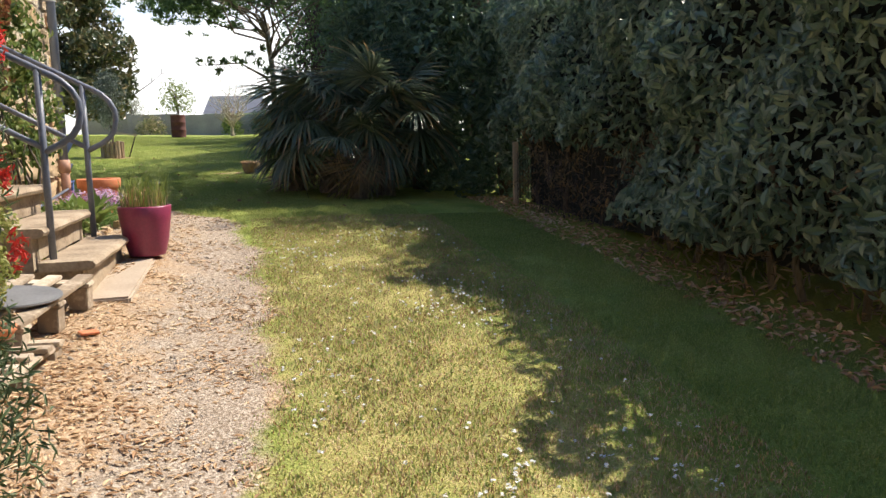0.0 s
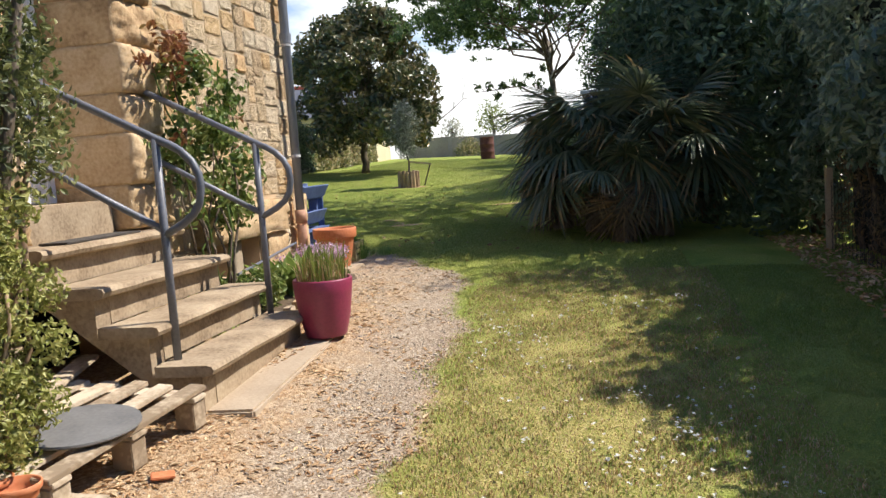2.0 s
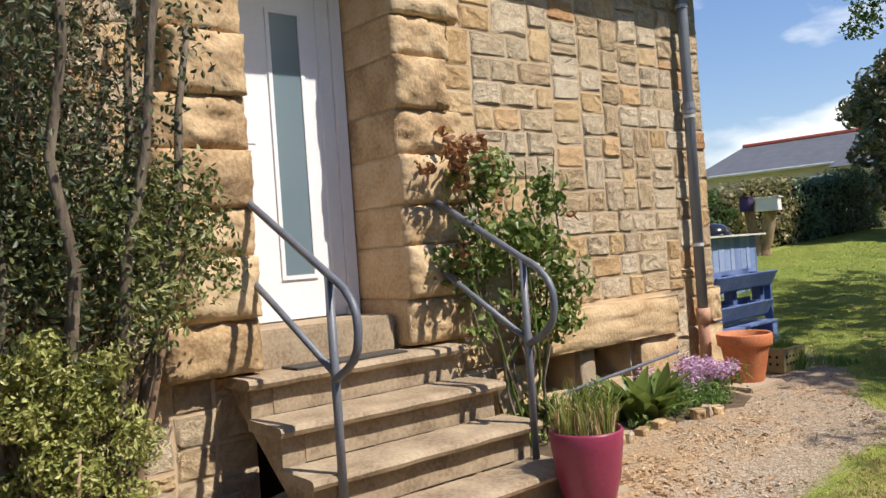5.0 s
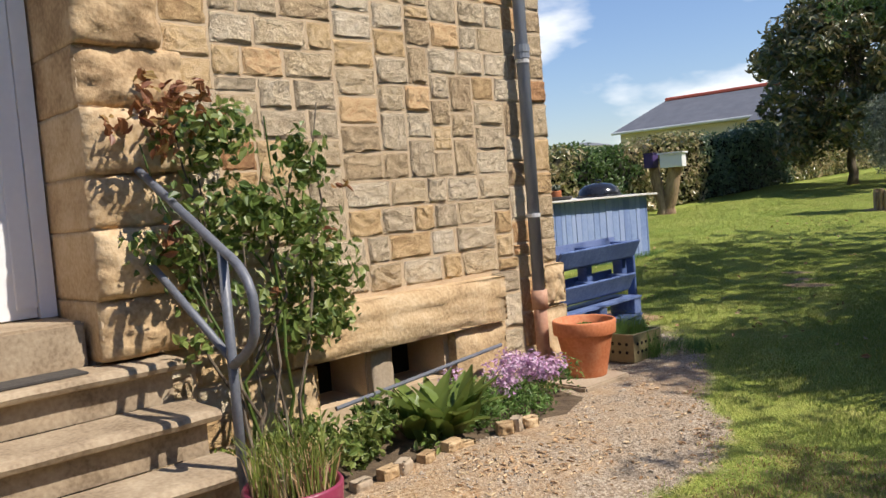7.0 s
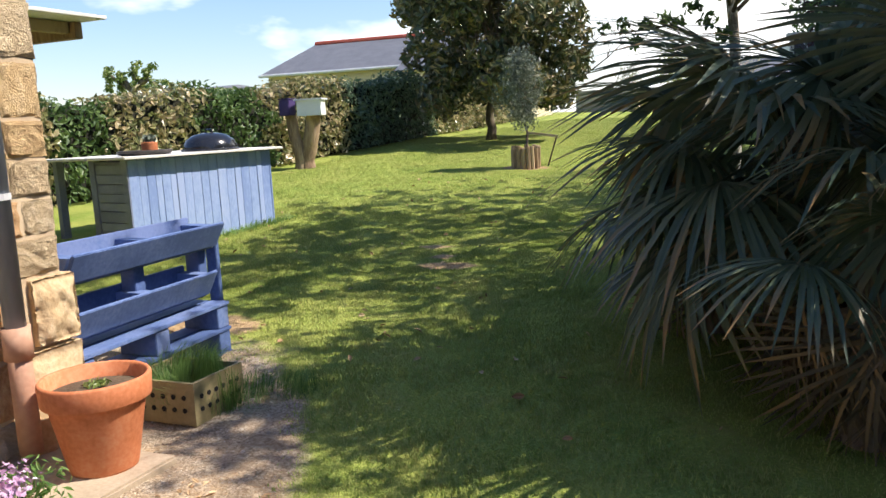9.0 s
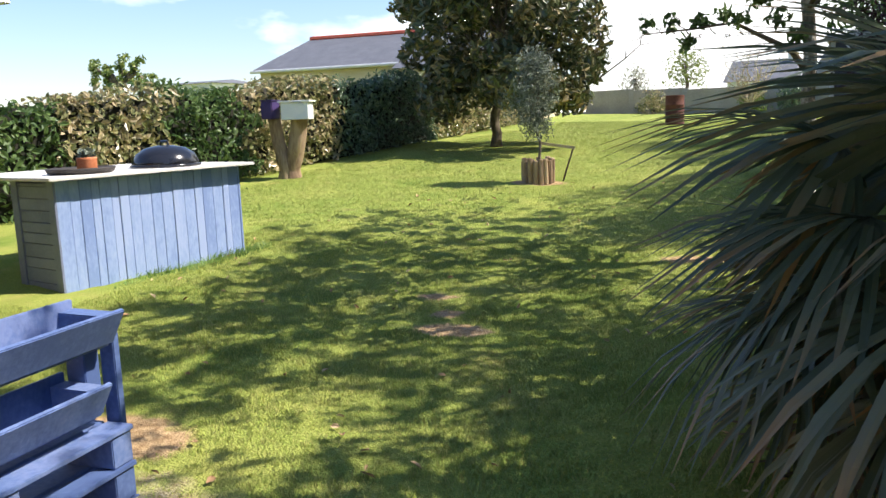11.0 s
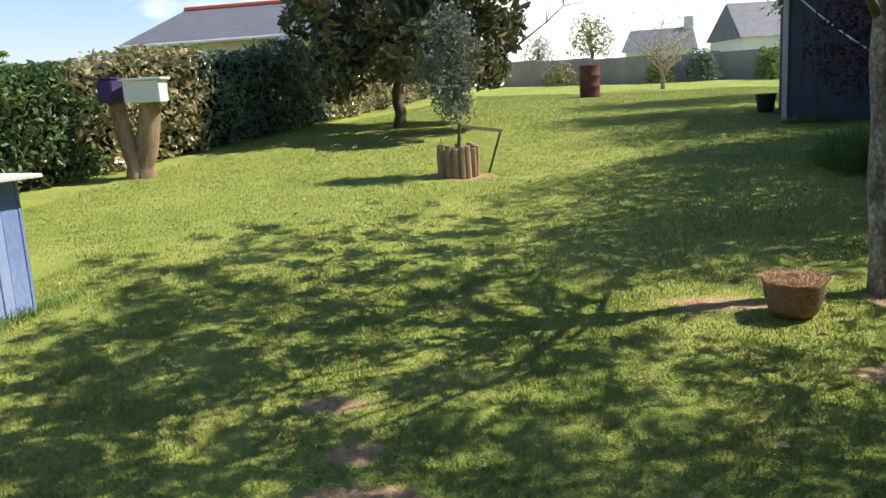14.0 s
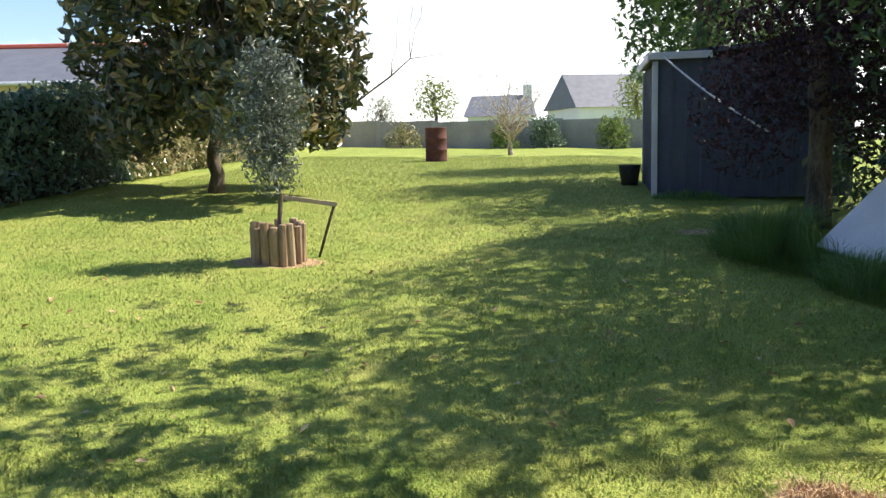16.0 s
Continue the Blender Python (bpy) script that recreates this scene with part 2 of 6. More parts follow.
L_PURPLE = leaf_material("purple_plum_leaf", (0.02, 0.008, 0.012), (0.04, 0.012, 0.018), (0.07, 0.02, 0.03), 0.5, 0.2)
L_YELLOW = leaf_material("pale_green_leaf", (0.12, 0.16, 0.03), (0.20, 0.25, 0.05), (0.30, 0.34, 0.08), 0.5, 0.3)
L_GRASS = leaf_material("grass_blade", (0.19, 0.275, 0.046), (0.33, 0.41, 0.078), (0.54, 0.53, 0.165), 0.6, 0.36, 0.25, patch=0.6, upright=True)
L_LONGGRASS = leaf_material("long_grass_blade", (0.08, 0.16, 0.035), (0.15, 0.27, 0.065), (0.27, 0.39, 0.12), 0.5, 0.4)
L_STRAW = leaf_material("straw_and_dead_leaf", (0.29, 0.155, 0.07), (0.50, 0.32, 0.165), (0.68, 0.53, 0.33), 0.8, 0.1)
L_PEBBLE = leaf_material("gravel_pebble", (0.24, 0.19, 0.135), (0.39, 0.32, 0.24), (0.60, 0.52, 0.42), 0.85, 0.0)
L_PINK = leaf_material("pink_flower", (0.45, 0.25, 0.40), (0.62, 0.38, 0.58), (0.74, 0.60, 0.72), 0.6, 0.3)
L_WHITE = leaf_material("daisy_petal", (0.62, 0.62, 0.56), (0.72, 0.72, 0.68), (0.80, 0.80, 0.76), 0.7, 0.2)
L_RED = leaf_material("red_bottlebrush_flower", (0.40, 0.02, 0.015), (0.55, 0.03, 0.02), (0.65, 0.06, 0.04), 0.6, 0.2)
L_SMALLDECID = leaf_material("pale_blossom_twig_leaf", (0.30, 0.30, 0.22), (0.42, 0.42, 0.33), (0.55, 0.54, 0.46), 0.6, 0.3)


# ---- mesh helpers ----
def link_mesh(name, me, mat, parent=None, label="", smooth=False):
    if mat is not None and not me.materials:
        me.materials.append(mat)
    if smooth:
        me.polygons.foreach_set("use_smooth", [True] * len(me.polygons))
    ob = new(name, me)
    if parent is not None:
        ob.parent = parent
    if label:
        ob["label"] = label
    return ob


def part(name, bm, mat, parent=None, label="", smooth=False):
    me = bpy.data.meshes.new(name)
    bm.normal_update()
    bm.to_mesh(me)
    bm.free()
    return link_mesh(name, me, mat, parent, label, smooth)


def thing(name, x, y, z, label, category, group="", kind="", rz=0.0):
    ob = new(name)
    ob.matrix_world = pose(x, y, z, 0, 0, rz)
    return tagged(ob, label, category, group, kind)


def box(x0, x1, y0, y1, z0, z1, bevel=0.0, bm=None):
    own = bm is None
    b = bmesh.new()
    bmesh.ops.create_cube(b, size=1)
    for v in b.verts:
        v.co = Vector((x0 + (v.co.x + .5) * (x1 - x0), y0 + (v.co.y + .5) * (y1 - y0), z0 + (v.co.z + .5) * (z1 - z0)))
    if bevel:
        bmesh.ops.bevel(b, geom=list(b.edges), offset=bevel, segments=2, affect="EDGES")
    if own:
        return b
    tmp = bpy.data.meshes.new("tmp")
    b.to_mesh(tmp)
    b.free()
    bm.from_mesh(tmp)
    bpy.data.meshes.remove(tmp)
    return bm


def tube(points, radii, sides=10, cap=True):
    """A tube along points, radius at each."""
    bm = bmesh.new()
    rings, n = [], len(points)
    pts = [Vector(p) for p in points]
    if isinstance(radii, (int, float)):
        radii = [radii] * n
    side = None
    for i, p in enumerate(pts):
        d = (pts[min(i + 1, n - 1)] - pts[max(i - 1, 0)]).normalized()
        if side is None:
            side = d.cross(Vector((0, 0, 1)) if abs(d.z) < 0.9 else Vector((1, 0, 0))).normalized()
        side = (side - d * side.dot(d)).normalized()
        up = d.cross(side)
        rings.append([bm.verts.new(p + (side * math.cos(a) + up * math.sin(a)) * radii[i]) for a in [2 * math.pi * k / sides for k in range(sides)]])
    for a, b in zip(rings, rings[1:]):
        for k in range(sides):
            bm.faces.new((a[k], a[(k + 1) % sides], b[(k + 1) % sides], b[k]))
    if cap:
        bm.faces.new(rings[0][::-1])
        bm.faces.new(rings[-1])
    return bm


def lathe(profile, sides=32, cx=0.0, cy=0.0):
    """Turns a profile of (radius, height) round the upright axis."""
    bm = bmesh.new()
    rings = [[bm.verts.new((cx + r * math.cos(2 * math.pi * k / sides), cy + r * math.sin(2 * math.pi * k / sides), z)) for k in range(sides)] for r, z in profile]
    for a, b in zip(rings, rings[1:]):
        for k in range(sides):
            bm.faces.new((a[k], a[(k + 1) % sides], b[(k + 1) % sides], b[k]))
    bm.faces.new(rings[0][::-1])
    bm.faces.new(rings[-1])
    return bm


def extrude_outline(outline, y0, y1):
    """A solid from an outline in x and z, from y0 to y1."""
    bm = bmesh.new()
    a = [bm.verts.new((x, y0, z)) for x, z in outline]
    b = [bm.verts.new((x, y1, z)) for x, z in outline]
    bm.faces.new(a)
    bm.faces.new(b[::-1])
    for i in range(len(a)):
        j = (i + 1) % len(a)
        bm.faces.new((a[j], a[i], b[i], b[j]))
    bmesh.ops.recalc_face_normals(bm, faces=list(bm.faces))
    return bm


def leaves(pos, out, size, aspect=0.45, spread=0.8, seed=1, droop=0.0, sizevar=0.35):
    """One mesh of folded leaves at pos (N,3), facing about out (N,3): each 6 points and 2 bent faces."""
    r = np.random.RandomState(seed)
    n = len(pos)
    nrm = out + r.normal(0, spread, (n, 3))
    nrm /= np.linalg.norm(nrm, axis=1)[:, None] + 1e-9
    t = r.normal(0, 1, (n, 3))
    t[:, 2] -= droop
    t -= nrm * np.sum(t * nrm, axis=1)[:, None]
    t /= np.linalg.norm(t, axis=1)[:, None] + 1e-9
    s = np.cross(nrm, t)
    L = (size * (1 + r.uniform(-sizevar, sizevar, n)))[:, None]
    W = L * aspect * 0.5
    base, tip = pos - t * L * 0.5, pos + t * L * 0.5 - nrm * L * 0.08
    lift = nrm * W * 0.35
    v = np.stack([base, pos - t * L * 0.12 + s * W + lift, pos + t * L * 0.2 + s * W * 0.8 + lift, tip,
                  pos + t * L * 0.2 - s * W * 0.8 + lift, pos - t * L * 0.12 - s * W + lift], axis=1).reshape(-1, 3)
    i = np.arange(n)[:, None] * 6
    f = np.concatenate([i + np.array([[0, 1, 2, 3]]), i + np.array([[0, 3, 4, 5]])], axis=0)
    me = bpy.data.meshes.new("leaves")
    me.from_pydata(v, [], f)
    return me


def blades(pos, h, w, lean, seed=1):
    """Grass blades: one bent triangle pair each."""
    r = np.random.RandomState(seed)
    n = len(pos)
    a = r.uniform(0, 2 * math.pi, n)
    side = np.stack([np.cos(a), np.sin(a), np.zeros(n)], 1)
    b = r.uniform(0, 2 * math.pi, n)
    tilt = np.stack([np.cos(b), np.sin(b), np.zeros(n)], 1) * (lean * r.uniform(0.2, 1, n))[:, None]
    hh = (h * r.uniform(0.5, 1.25, n))[:, None]
    up = np.array([[0, 0, 1.0]])
    ww = w * 0.5
    mid = pos + up * hh * 0.6 + tilt * hh * 0.35
    v = np.stack([pos - side * ww, pos + side * ww, mid - side * ww * .75, mid + side * ww * .75, pos + up * hh * (1 - 0.3 * lean) + tilt * hh], axis=1).reshape(-1, 3)
    i = np.arange(n)[:, None] * 5
    f = np.concatenate([i + np.array([[0, 1, 3]]), i + np.array([[0, 3, 2]]), i + np.array([[2, 3, 4]])], axis=0)
    me = bpy.data.meshes.new("blades")
    me.from_pydata(v, [], f)
    return me


# ---- ground ----
GY = [-1500, -40, -5, 0, 3.5, 6, 9, 14, 18, 20, 25.5, 35, 45, 60, 100, 400, 1500]
GZ = [-1.5, -.6, -.02, .12, .33, .5, .66, .80, 1.0, 1.14, 1.48, 1.74, 1.95, 2.05, 1.5, 0.5, -1.5]


def smooth_step(v, a, b):
    k = np.clip((v - a) / (b - a), 0, 1)
    return k * k * (3 - 2 * k)


def gz(x, y):
    """Height of the ground: it climbs away from the start, and a little towards the far hedge."""
    z = np.interp(y, GY, GZ) * 0.5 + 0.25 * (np.interp(np.asarray(y) - 0.8, GY, GZ) + np.interp(np.asarray(y) + 0.8, GY, GZ))
    rise = .09 * smooth_step(-np.asarray(x, dtype=float), .05, .8) * (1 - smooth_step(np.asarray(y, dtype=float), 6.8, 9.6)) * smooth_step(np.asarray(x, dtype=float), -6.0, -3.0)
    return z + rise + np.interp(x, [-12, -2, 1, 3, 8], [.3, 0, 0, -.08, -.08])


def ground_at(x, y):
    return float(gz(np.array([x]), np.array([y]))[0])


def path_edge(y):
    """Where the gravel ends and the lawn begins."""
    return np.interp(y, [-10, 0, 2.5, 4.4, 6.5, 8.4, 9.2, 10.4], [.25, .2, .17, .21, .15, -.13, -.7, -1.5]) + 0.05 * np.sin(y * 4.1) + 0.03 * np.sin(y * 9.7)


def gravel_mask(x, y):
    m = 1 - smooth_step(x, path_edge(y) - 0.22, path_edge(y) + 0.16)
    m = m * (1 - smooth_step(y, 9.9, 11.2)) * smooth_step(x, -3.4, -2.6)
    bed = smooth_step(x, -1.75, -1.05) + (1 - smooth_step(y, 6.2, 6.6)) + smooth_step(y, 8.5, 8.8)
    return m * np.clip(bed, 0, 1)


def spots(x, y, rows):
    m = np.zeros_like(x)
    for cx, cy, rx, ry in rows:
        d = np.sqrt(((x - cx) / rx) ** 2 + ((y - cy) / ry) ** 2)
        m = np.maximum(m, 1 - smooth_step(d, 0.5, 1.15))
    return m


DIRT = [(-2.11, 13.79, .20, .12), (-1.65, 12.98, .34, .17), (-1.85, 13.35, .13, .12), (.35, 14.4, .30, .14), (.78, 15.5, .42, .30), (-.36, 15.38, .34, .17), (-3.1, 19.95, .5, .3), (1.15, 21.4, .5, .25), (-2.55, 10.9, .5, .3)]


def dirt_mask(x, y):
    return spots(x, y, DIRT)


xs = np.concatenate([[-1500, -400, -150, -80, -50, -35], np.arange(-26, -7, .8), np.arange(-7, 5, .1), np.arange(5, 26, .9), [35, 50, 80, 150, 400, 1500]])
ys = np.concatenate([[-1500, -400, -150, -60, -30], np.arange(-15, -1, .7), np.arange(-1, 24, .1), np.arange(24, 62, .6), [70, 85, 100, 150, 250, 400, 800, 1500]])
X, Y = np.meshgrid(xs, ys)
fx, fy = X.ravel(), Y.ravel()
fz = gz(fx, fy)
rr = np.random.RandomState(5)
near = (np.abs(fx) < 7) & (fy > -1) & (fy < 24)
fz = fz + near * (0.004 * np.sin(fx * 5.1 + 1.3 * np.sin(fy * 3.3)) * np.cos(fy * 4.7) + rr.normal(0, 0.004, len(fx)))
nx = len(xs)
idx = np.arange(len(fx)).reshape(len(ys), nx)
quads = np.stack([idx[:-1, :-1], idx[:-1, 1:], idx[1:, 1:], idx[1:, :-1]], -1).reshape(-1, 4)
gme = bpy.data.meshes.new("ground")
gme.from_pydata(np.stack([fx, fy, fz], 1), [], quads)
for aname, vals in (("gravel", gravel_mask(fx, fy)), ("dirt", dirt_mask(fx, fy)),
                    ("litter", np.clip((1 - smooth_step(fx, -.75, -.1) * (1 - .75 * smooth_step(fx, .02, .22))) * (1 - .6 * smooth_step(fy, 5.6, 8.4)) + 0.9 * smooth_step(fx, 2.45, 2.9) * (1 - smooth_step(fy, 9.5, 11.5)), 0, 1)),
                    ("dry", (1 - smooth_step(np.abs(fx - .75), .1, 1.1)) * (1 - smooth_step(fy, 6, 9.5)))):
    at = gme.attributes.new(aname, "FLOAT", "POINT")
    at.data.foreach_set("value", vals.astype(np.float32))


def ground_material():
    m = bpy.data.materials.new("lawn_gravel_and_soil")
    m.use_nodes = True
    n, l = m.node_tree.nodes, m.node_tree.links
    bsdf = n["Principled BSDF"]
    bsdf.inputs["Roughness"].default_value = 0.95
    bsdf.inputs["Specular IOR Level"].default_value = 0.15
    co = n.new("ShaderNodeTexCoord")

    def noise_tex(scale, detail=4):
        t = n.new("ShaderNodeTexNoise")
        t.inputs["Scale"].default_value, t.inputs["Detail"].default_value = scale, detail
        l.new(co.outputs["Object"], t.inputs["Vector"])
        return t.outputs[0]

    def ramp(src, stops):
        r = n.new("ShaderNodeValToRGB")
        e = r.color_ramp.elements
        e[0].position, e[0].color = stops[0][0], rgb(stops[0][1])
        e[1].position, e[1].color = stops[-1][0], rgb(stops[-1][1])
        for p, c in stops[1:-1]:
            e.new(p).color = rgb(c)
        l.new(src, r.inputs[0])
        return r.outputs[0]

    def blend(f, a, b):
        x = n.new("ShaderNodeMix")
        x.data_type = "RGBA"
        l.new(f, x.inputs["Factor"])
        l.new(a, x.inputs["A"])
        l.new(b, x.inputs["B"])
        return x.outputs["Result"]

    def mask(aname, scale=14.0, gain=3.0):
        at = n.new("ShaderNodeAttribute")
        at.attribute_name = aname
        s = n.new("ShaderNodeMath")
        s.operation, s.inputs[1].default_value = "MULTIPLY_ADD", gain
        l.new(at.outputs["Fac"], s.inputs[0])
        w = n.new("ShaderNodeMath")
        w.operation, w.inputs[1].default_value, w.inputs[2].default_value = "MULTIPLY_ADD", 2.4, -1.2 - gain * 0.5 + 0.5
        l.new(noise_tex(scale), w.inputs[0])
        l.new(w.outputs[0], s.inputs[2])
        s.use_clamp = True
        return s.outputs[0]

    lawn = ramp(noise_tex(70, 6), [(.3, (.14, .20, .034)), (.5, (.26, .32, .06)), (.72, (.42, .43, .125))])
    patchy = ramp(noise_tex(1.3, 5), [(.35, (.15, .22, .035)), (.65, (.32, .33, .08))])
    lawn = blend(mask("dirt", 3, 0.0), lawn, patchy)
    straw = ramp(noise_tex(90, 6), [(.3, (.25, .22, .065)), (.5, (.38, .33, .11)), (.7, (.50, .43, .19))])
    lawn = blend(mask("dry", 3.5, 1.3), lawn, straw)
    vor = n.new("ShaderNodeTexVoronoi")
    vor.inputs["Scale"].default_value = 95
    l.new(co.outputs["Object"], vor.inputs["Vector"])
    grav = ramp(vor.outputs["Color"], [(.2, (.23, .175, .12)), (.5, (.36, .285, .205)), (.8, (.50, .42, .32))])
    litter = ramp(noise_tex(42, 6), [(.3, (.26, .155, .08)), (.5, (.43, .295, .17)), (.68, (.60, .46, .30))])
    grav = blend(mask("litter", 5, 1.6), grav, litter)
    col = blend(mask("gravel", 8, 3.0), lawn, grav)
    soil = ramp(noise_tex(25, 5), [(.3, (.26, .165, .085)), (.7, (.52, .37, .20))])
    col = blend(mask("dirt", 9, 2.6), col, soil)
    l.new(col, bsdf.inputs["Base Color"])
    b = n.new("ShaderNodeBump")
    b.inputs["Strength"].default_value, b.inputs["Distance"].default_value = 0.8, 0.02
    l.new(noise_tex(85, 6), b.inputs["Height"])
    l.new(b.outputs[0], bsdf.inputs["Normal"])
    return m


ground = tagged(link_mesh("ground", gme, ground_material(), smooth=True), "mown spring lawn with a gravel strip along the house", "ground", kind="structure")

# ---- house: wall line x = WX faces the path ----
WX, HY = -1.85, 9.2
DOOR_X, DY0, DY1 = -2.27, 4.98, 5.89
house = thing("wall_house", 0, 0, 0, "coursed tan sandstone house wall with pale mortar", "house wall", kind="structure")
for x0, x1, y0, y1, z0, z1 in ((-2.2, WX, -9, 4.53, -.3, 4.2), (-2.2, WX, 4.53, DY0 - .02, -.3, 1.15), (-2.2, WX, 4.53, DY0 - .02, 1.15, 4.2), (-2.2, WX, DY1 + .02, HY - .012, 1.10, 4.2), (-2.2, WX, DY1 + .02, 7.05, -.3, 1.10),
                               (-2.2, WX, 7.40, 7.58, -.3, 1.10), (-2.2, WX, 8.02, HY - .012, -.3, 1.10), (-2.2, WX, 7.05, 7.40, -.3, .84), (-2.2, WX, 7.58, 8.02, -.3, .84),
                               (-2.2, WX, DY0 - .02, DY1 + .02, 3.68, 4.2), (-2.2, WX, DY0 - .02, DY1 + .02, 1.15, 1.30), (-9.5, -2.2, HY - .36, HY - .012, -.3, 4.2),
                               (-9.5, -9.2, -9, HY - .36, -.3, 4.2), (-9.2, -2.2, -9, -8.7, -.3, 4.2)):
    part("wall_panel", box(x0, x1, y0, y1, z0, z1), M_MORTAR, house)
# black solid stands in for the unlit cellar behind its openings
part("cellar_void", box(-3.2, -2.22, 6.9, 8.2, .3, 1.25), M_SHADE_FILL, house)
# no recess in the wall here: black box imitates shade below the stairs
part("cellar_recess", box(-2.9, -2.21, 4.4, 6.0, -.3, 1.3), M_SHADE_FILL, house, "near-black box standing for the shade under the steps")
ceiling_bm = box(-9.2, -2.2, -8.7, HY - .36, 4.0, 4.1)
tagged(part("ceiling", ceiling_bm, M_RENDER_W), "plain ceiling inside the house", "ceiling", kind="structure")

house_roof = thing("house_roof", -5.6, 0, 4.2, "dark slate hipped roof with grey gutter", "roof", kind="structure")
rb = bmesh.new()
rv = [rb.verts.new(c) for c in [(-4.3, -9.4, 0), (4.1, -9.4, 0), (4.1, 9.55, 0), (-4.3, 9.55, 0), (0, -5, 3.0), (0, 5.2, 3.0), (-4.3, -9.4, -.08), (4.1, -9.4, -.08), (4.1, 9.55, -.08), (-4.3, 9.55, -.08)]]
for q in [(1, 2, 5, 4), (3, 0, 4, 5), (0, 1, 4), (2, 3, 5), (0, 3, 9, 6), (1, 0, 6, 7), (2, 1, 7, 8), (3, 2, 8, 9), (6, 9, 8, 7)]:
    rb.faces.new([rv[i] for i in q])
part("slate_covering", rb, M_SLATE, house_roof)
part("gutter", tube([(4.17, -9.4, -.02), (4.17, 9.6, -.02), (-4.3, 9.6, -.02)], .06, 8), M_PIPE, house_roof, "grey half-round gutter")


# stones: a snecked rubble pattern on a small module
def stone_mesh(seed, rough=0.36):
    """A quarry-faced stone: a hewn boss that falls to a ragged edge at the mortar."""
    r = random.Random(seed)
    bm = bmesh.new()
    k = 5
    grid = []
    for j in range(k + 1):
        row = []
        for i in range(k + 1):
            u, v = i / k - .5, j / k - .5
            edge = max(abs(u), abs(v)) * 2
            rim_ = edge > .99
            d = 0.34 + r.uniform(-.06, .08) if rim_ else 0.80 + r.uniform(-rough, rough)
            su, sv = (1 if u > 0 else -1), (1 if v > 0 else -1)
            if not rim_:
                u, v = u * 1.34 + r.uniform(-.03, .03), v * 1.34 + r.uniform(-.03, .03)
            row.append(bm.verts.new((d, u + r.uniform(-.045, .012) * su * rim_, v + r.uniform(-.045, .012) * sv * rim_)))
        grid.append(row)
    for j in range(k):
        for i in range(k):
            bm.faces.new((grid[j][i], grid[j][i + 1], grid[j + 1][i + 1], grid[j + 1][i]))
    rim = [grid[0][i] for i in range(k)] + [grid[j][k] for j in range(k)] + [grid[k][i] for i in range(k, 0, -1)] + [grid[j][0] for j in range(k, 0, -1)]
    back = [bm.verts.new((0, v.co.y, v.co.z)) for v in rim]
    for i in range(len(rim)):
        j = (i + 1) % len(rim)
        bm.faces.new((rim[j], rim[i], back[i], back[j]))
    me = bpy.data.meshes.new("stone")
    bm.normal_update()
    bm.to_mesh(me)
    bm.free()
    return me


def stone_set(first, count, mat):
    rows = [stone_mesh(s_) for s_ in range(first, first + count)]
    for me in rows:
        me.materials.append(mat)
    return rows


STONES = stone_set(0, 9, M_STONE) + stone_set(12, 9, M_STONE_PALE) + stone_set(24, 6, M_STONE_OCHRE)
STONES_RED = stone_set(40, 4, M_STONE_RED)


def lay_stone(y0, y1, z0, z1, depth, rnd, x=WX, gap=0.0055, red=0.06, parent=None, turn=0.0):
    me = rnd.choice(STONES_RED if rnd.random() < red else STONES)
    ob = new("stone", me)
    ob.parent = parent or house
    ob.location = (x - .004, (y0 + y1) / 2, (z0 + z1) / 2)
    flip = rnd.choice((-1, 1))
    ob.scale = (depth, (y1 - y0 - 2 * gap), (z1 - z0 - 2 * gap))
    ob.rotation_euler = (math.pi if flip < 0 else 0, 0, turn)
    return ob


def rubble(y0, y1, z0, z1, keep_out, seed, parent=None):
    """Fills a wall field with stones one to three modules high, leaving keep_out boxes free."""
    rnd = random.Random(seed)
    ny, nz = int(round((y1 - y0) / .042)), int(round((z1 - z0) / .080))
    cw, ch = (y1 - y0) / ny, (z1 - z0) / nz
    used = [[any(a <= y0 + (i + .5) * cw <= b and c <= z0 + (j + .5) * ch <= d for a, b, c, d in keep_out) for i in range(ny)] for j in range(nz)]
    for j in range(nz):
        i = 0
        while i < ny:
            if used[j][i]:
                i += 1
                continue
            h = min(nz - j, rnd.choice((2, 2, 2, 2, 2, 2, 2, 2, 2, 1, 3, 3)))
            w = {1: rnd.choice((4, 5, 6)), 2: rnd.choice((4, 4, 5, 5, 6, 6, 6, 7, 8)), 3: rnd.choice((5, 5, 6))}[h]
            k = 0
            while i + k < ny and not used[j][i + k]:
                k += 1
            if k - w < 4:
                w = k if k < 10 else k // 2
            while h > 1 and any(used[j + b][i + a] for a in range(w) for b in range(h)):
                h -= 1
            for a in range(w):
                for b in range(h):
                    used[j + b][i + a] = True
            lay_stone(y0 + i * cw, y0 + (i + w) * cw, z0 + j * ch, z0 + (j + h) * ch, rnd.uniform(.014, .027), rnd, parent=parent)
            i += w


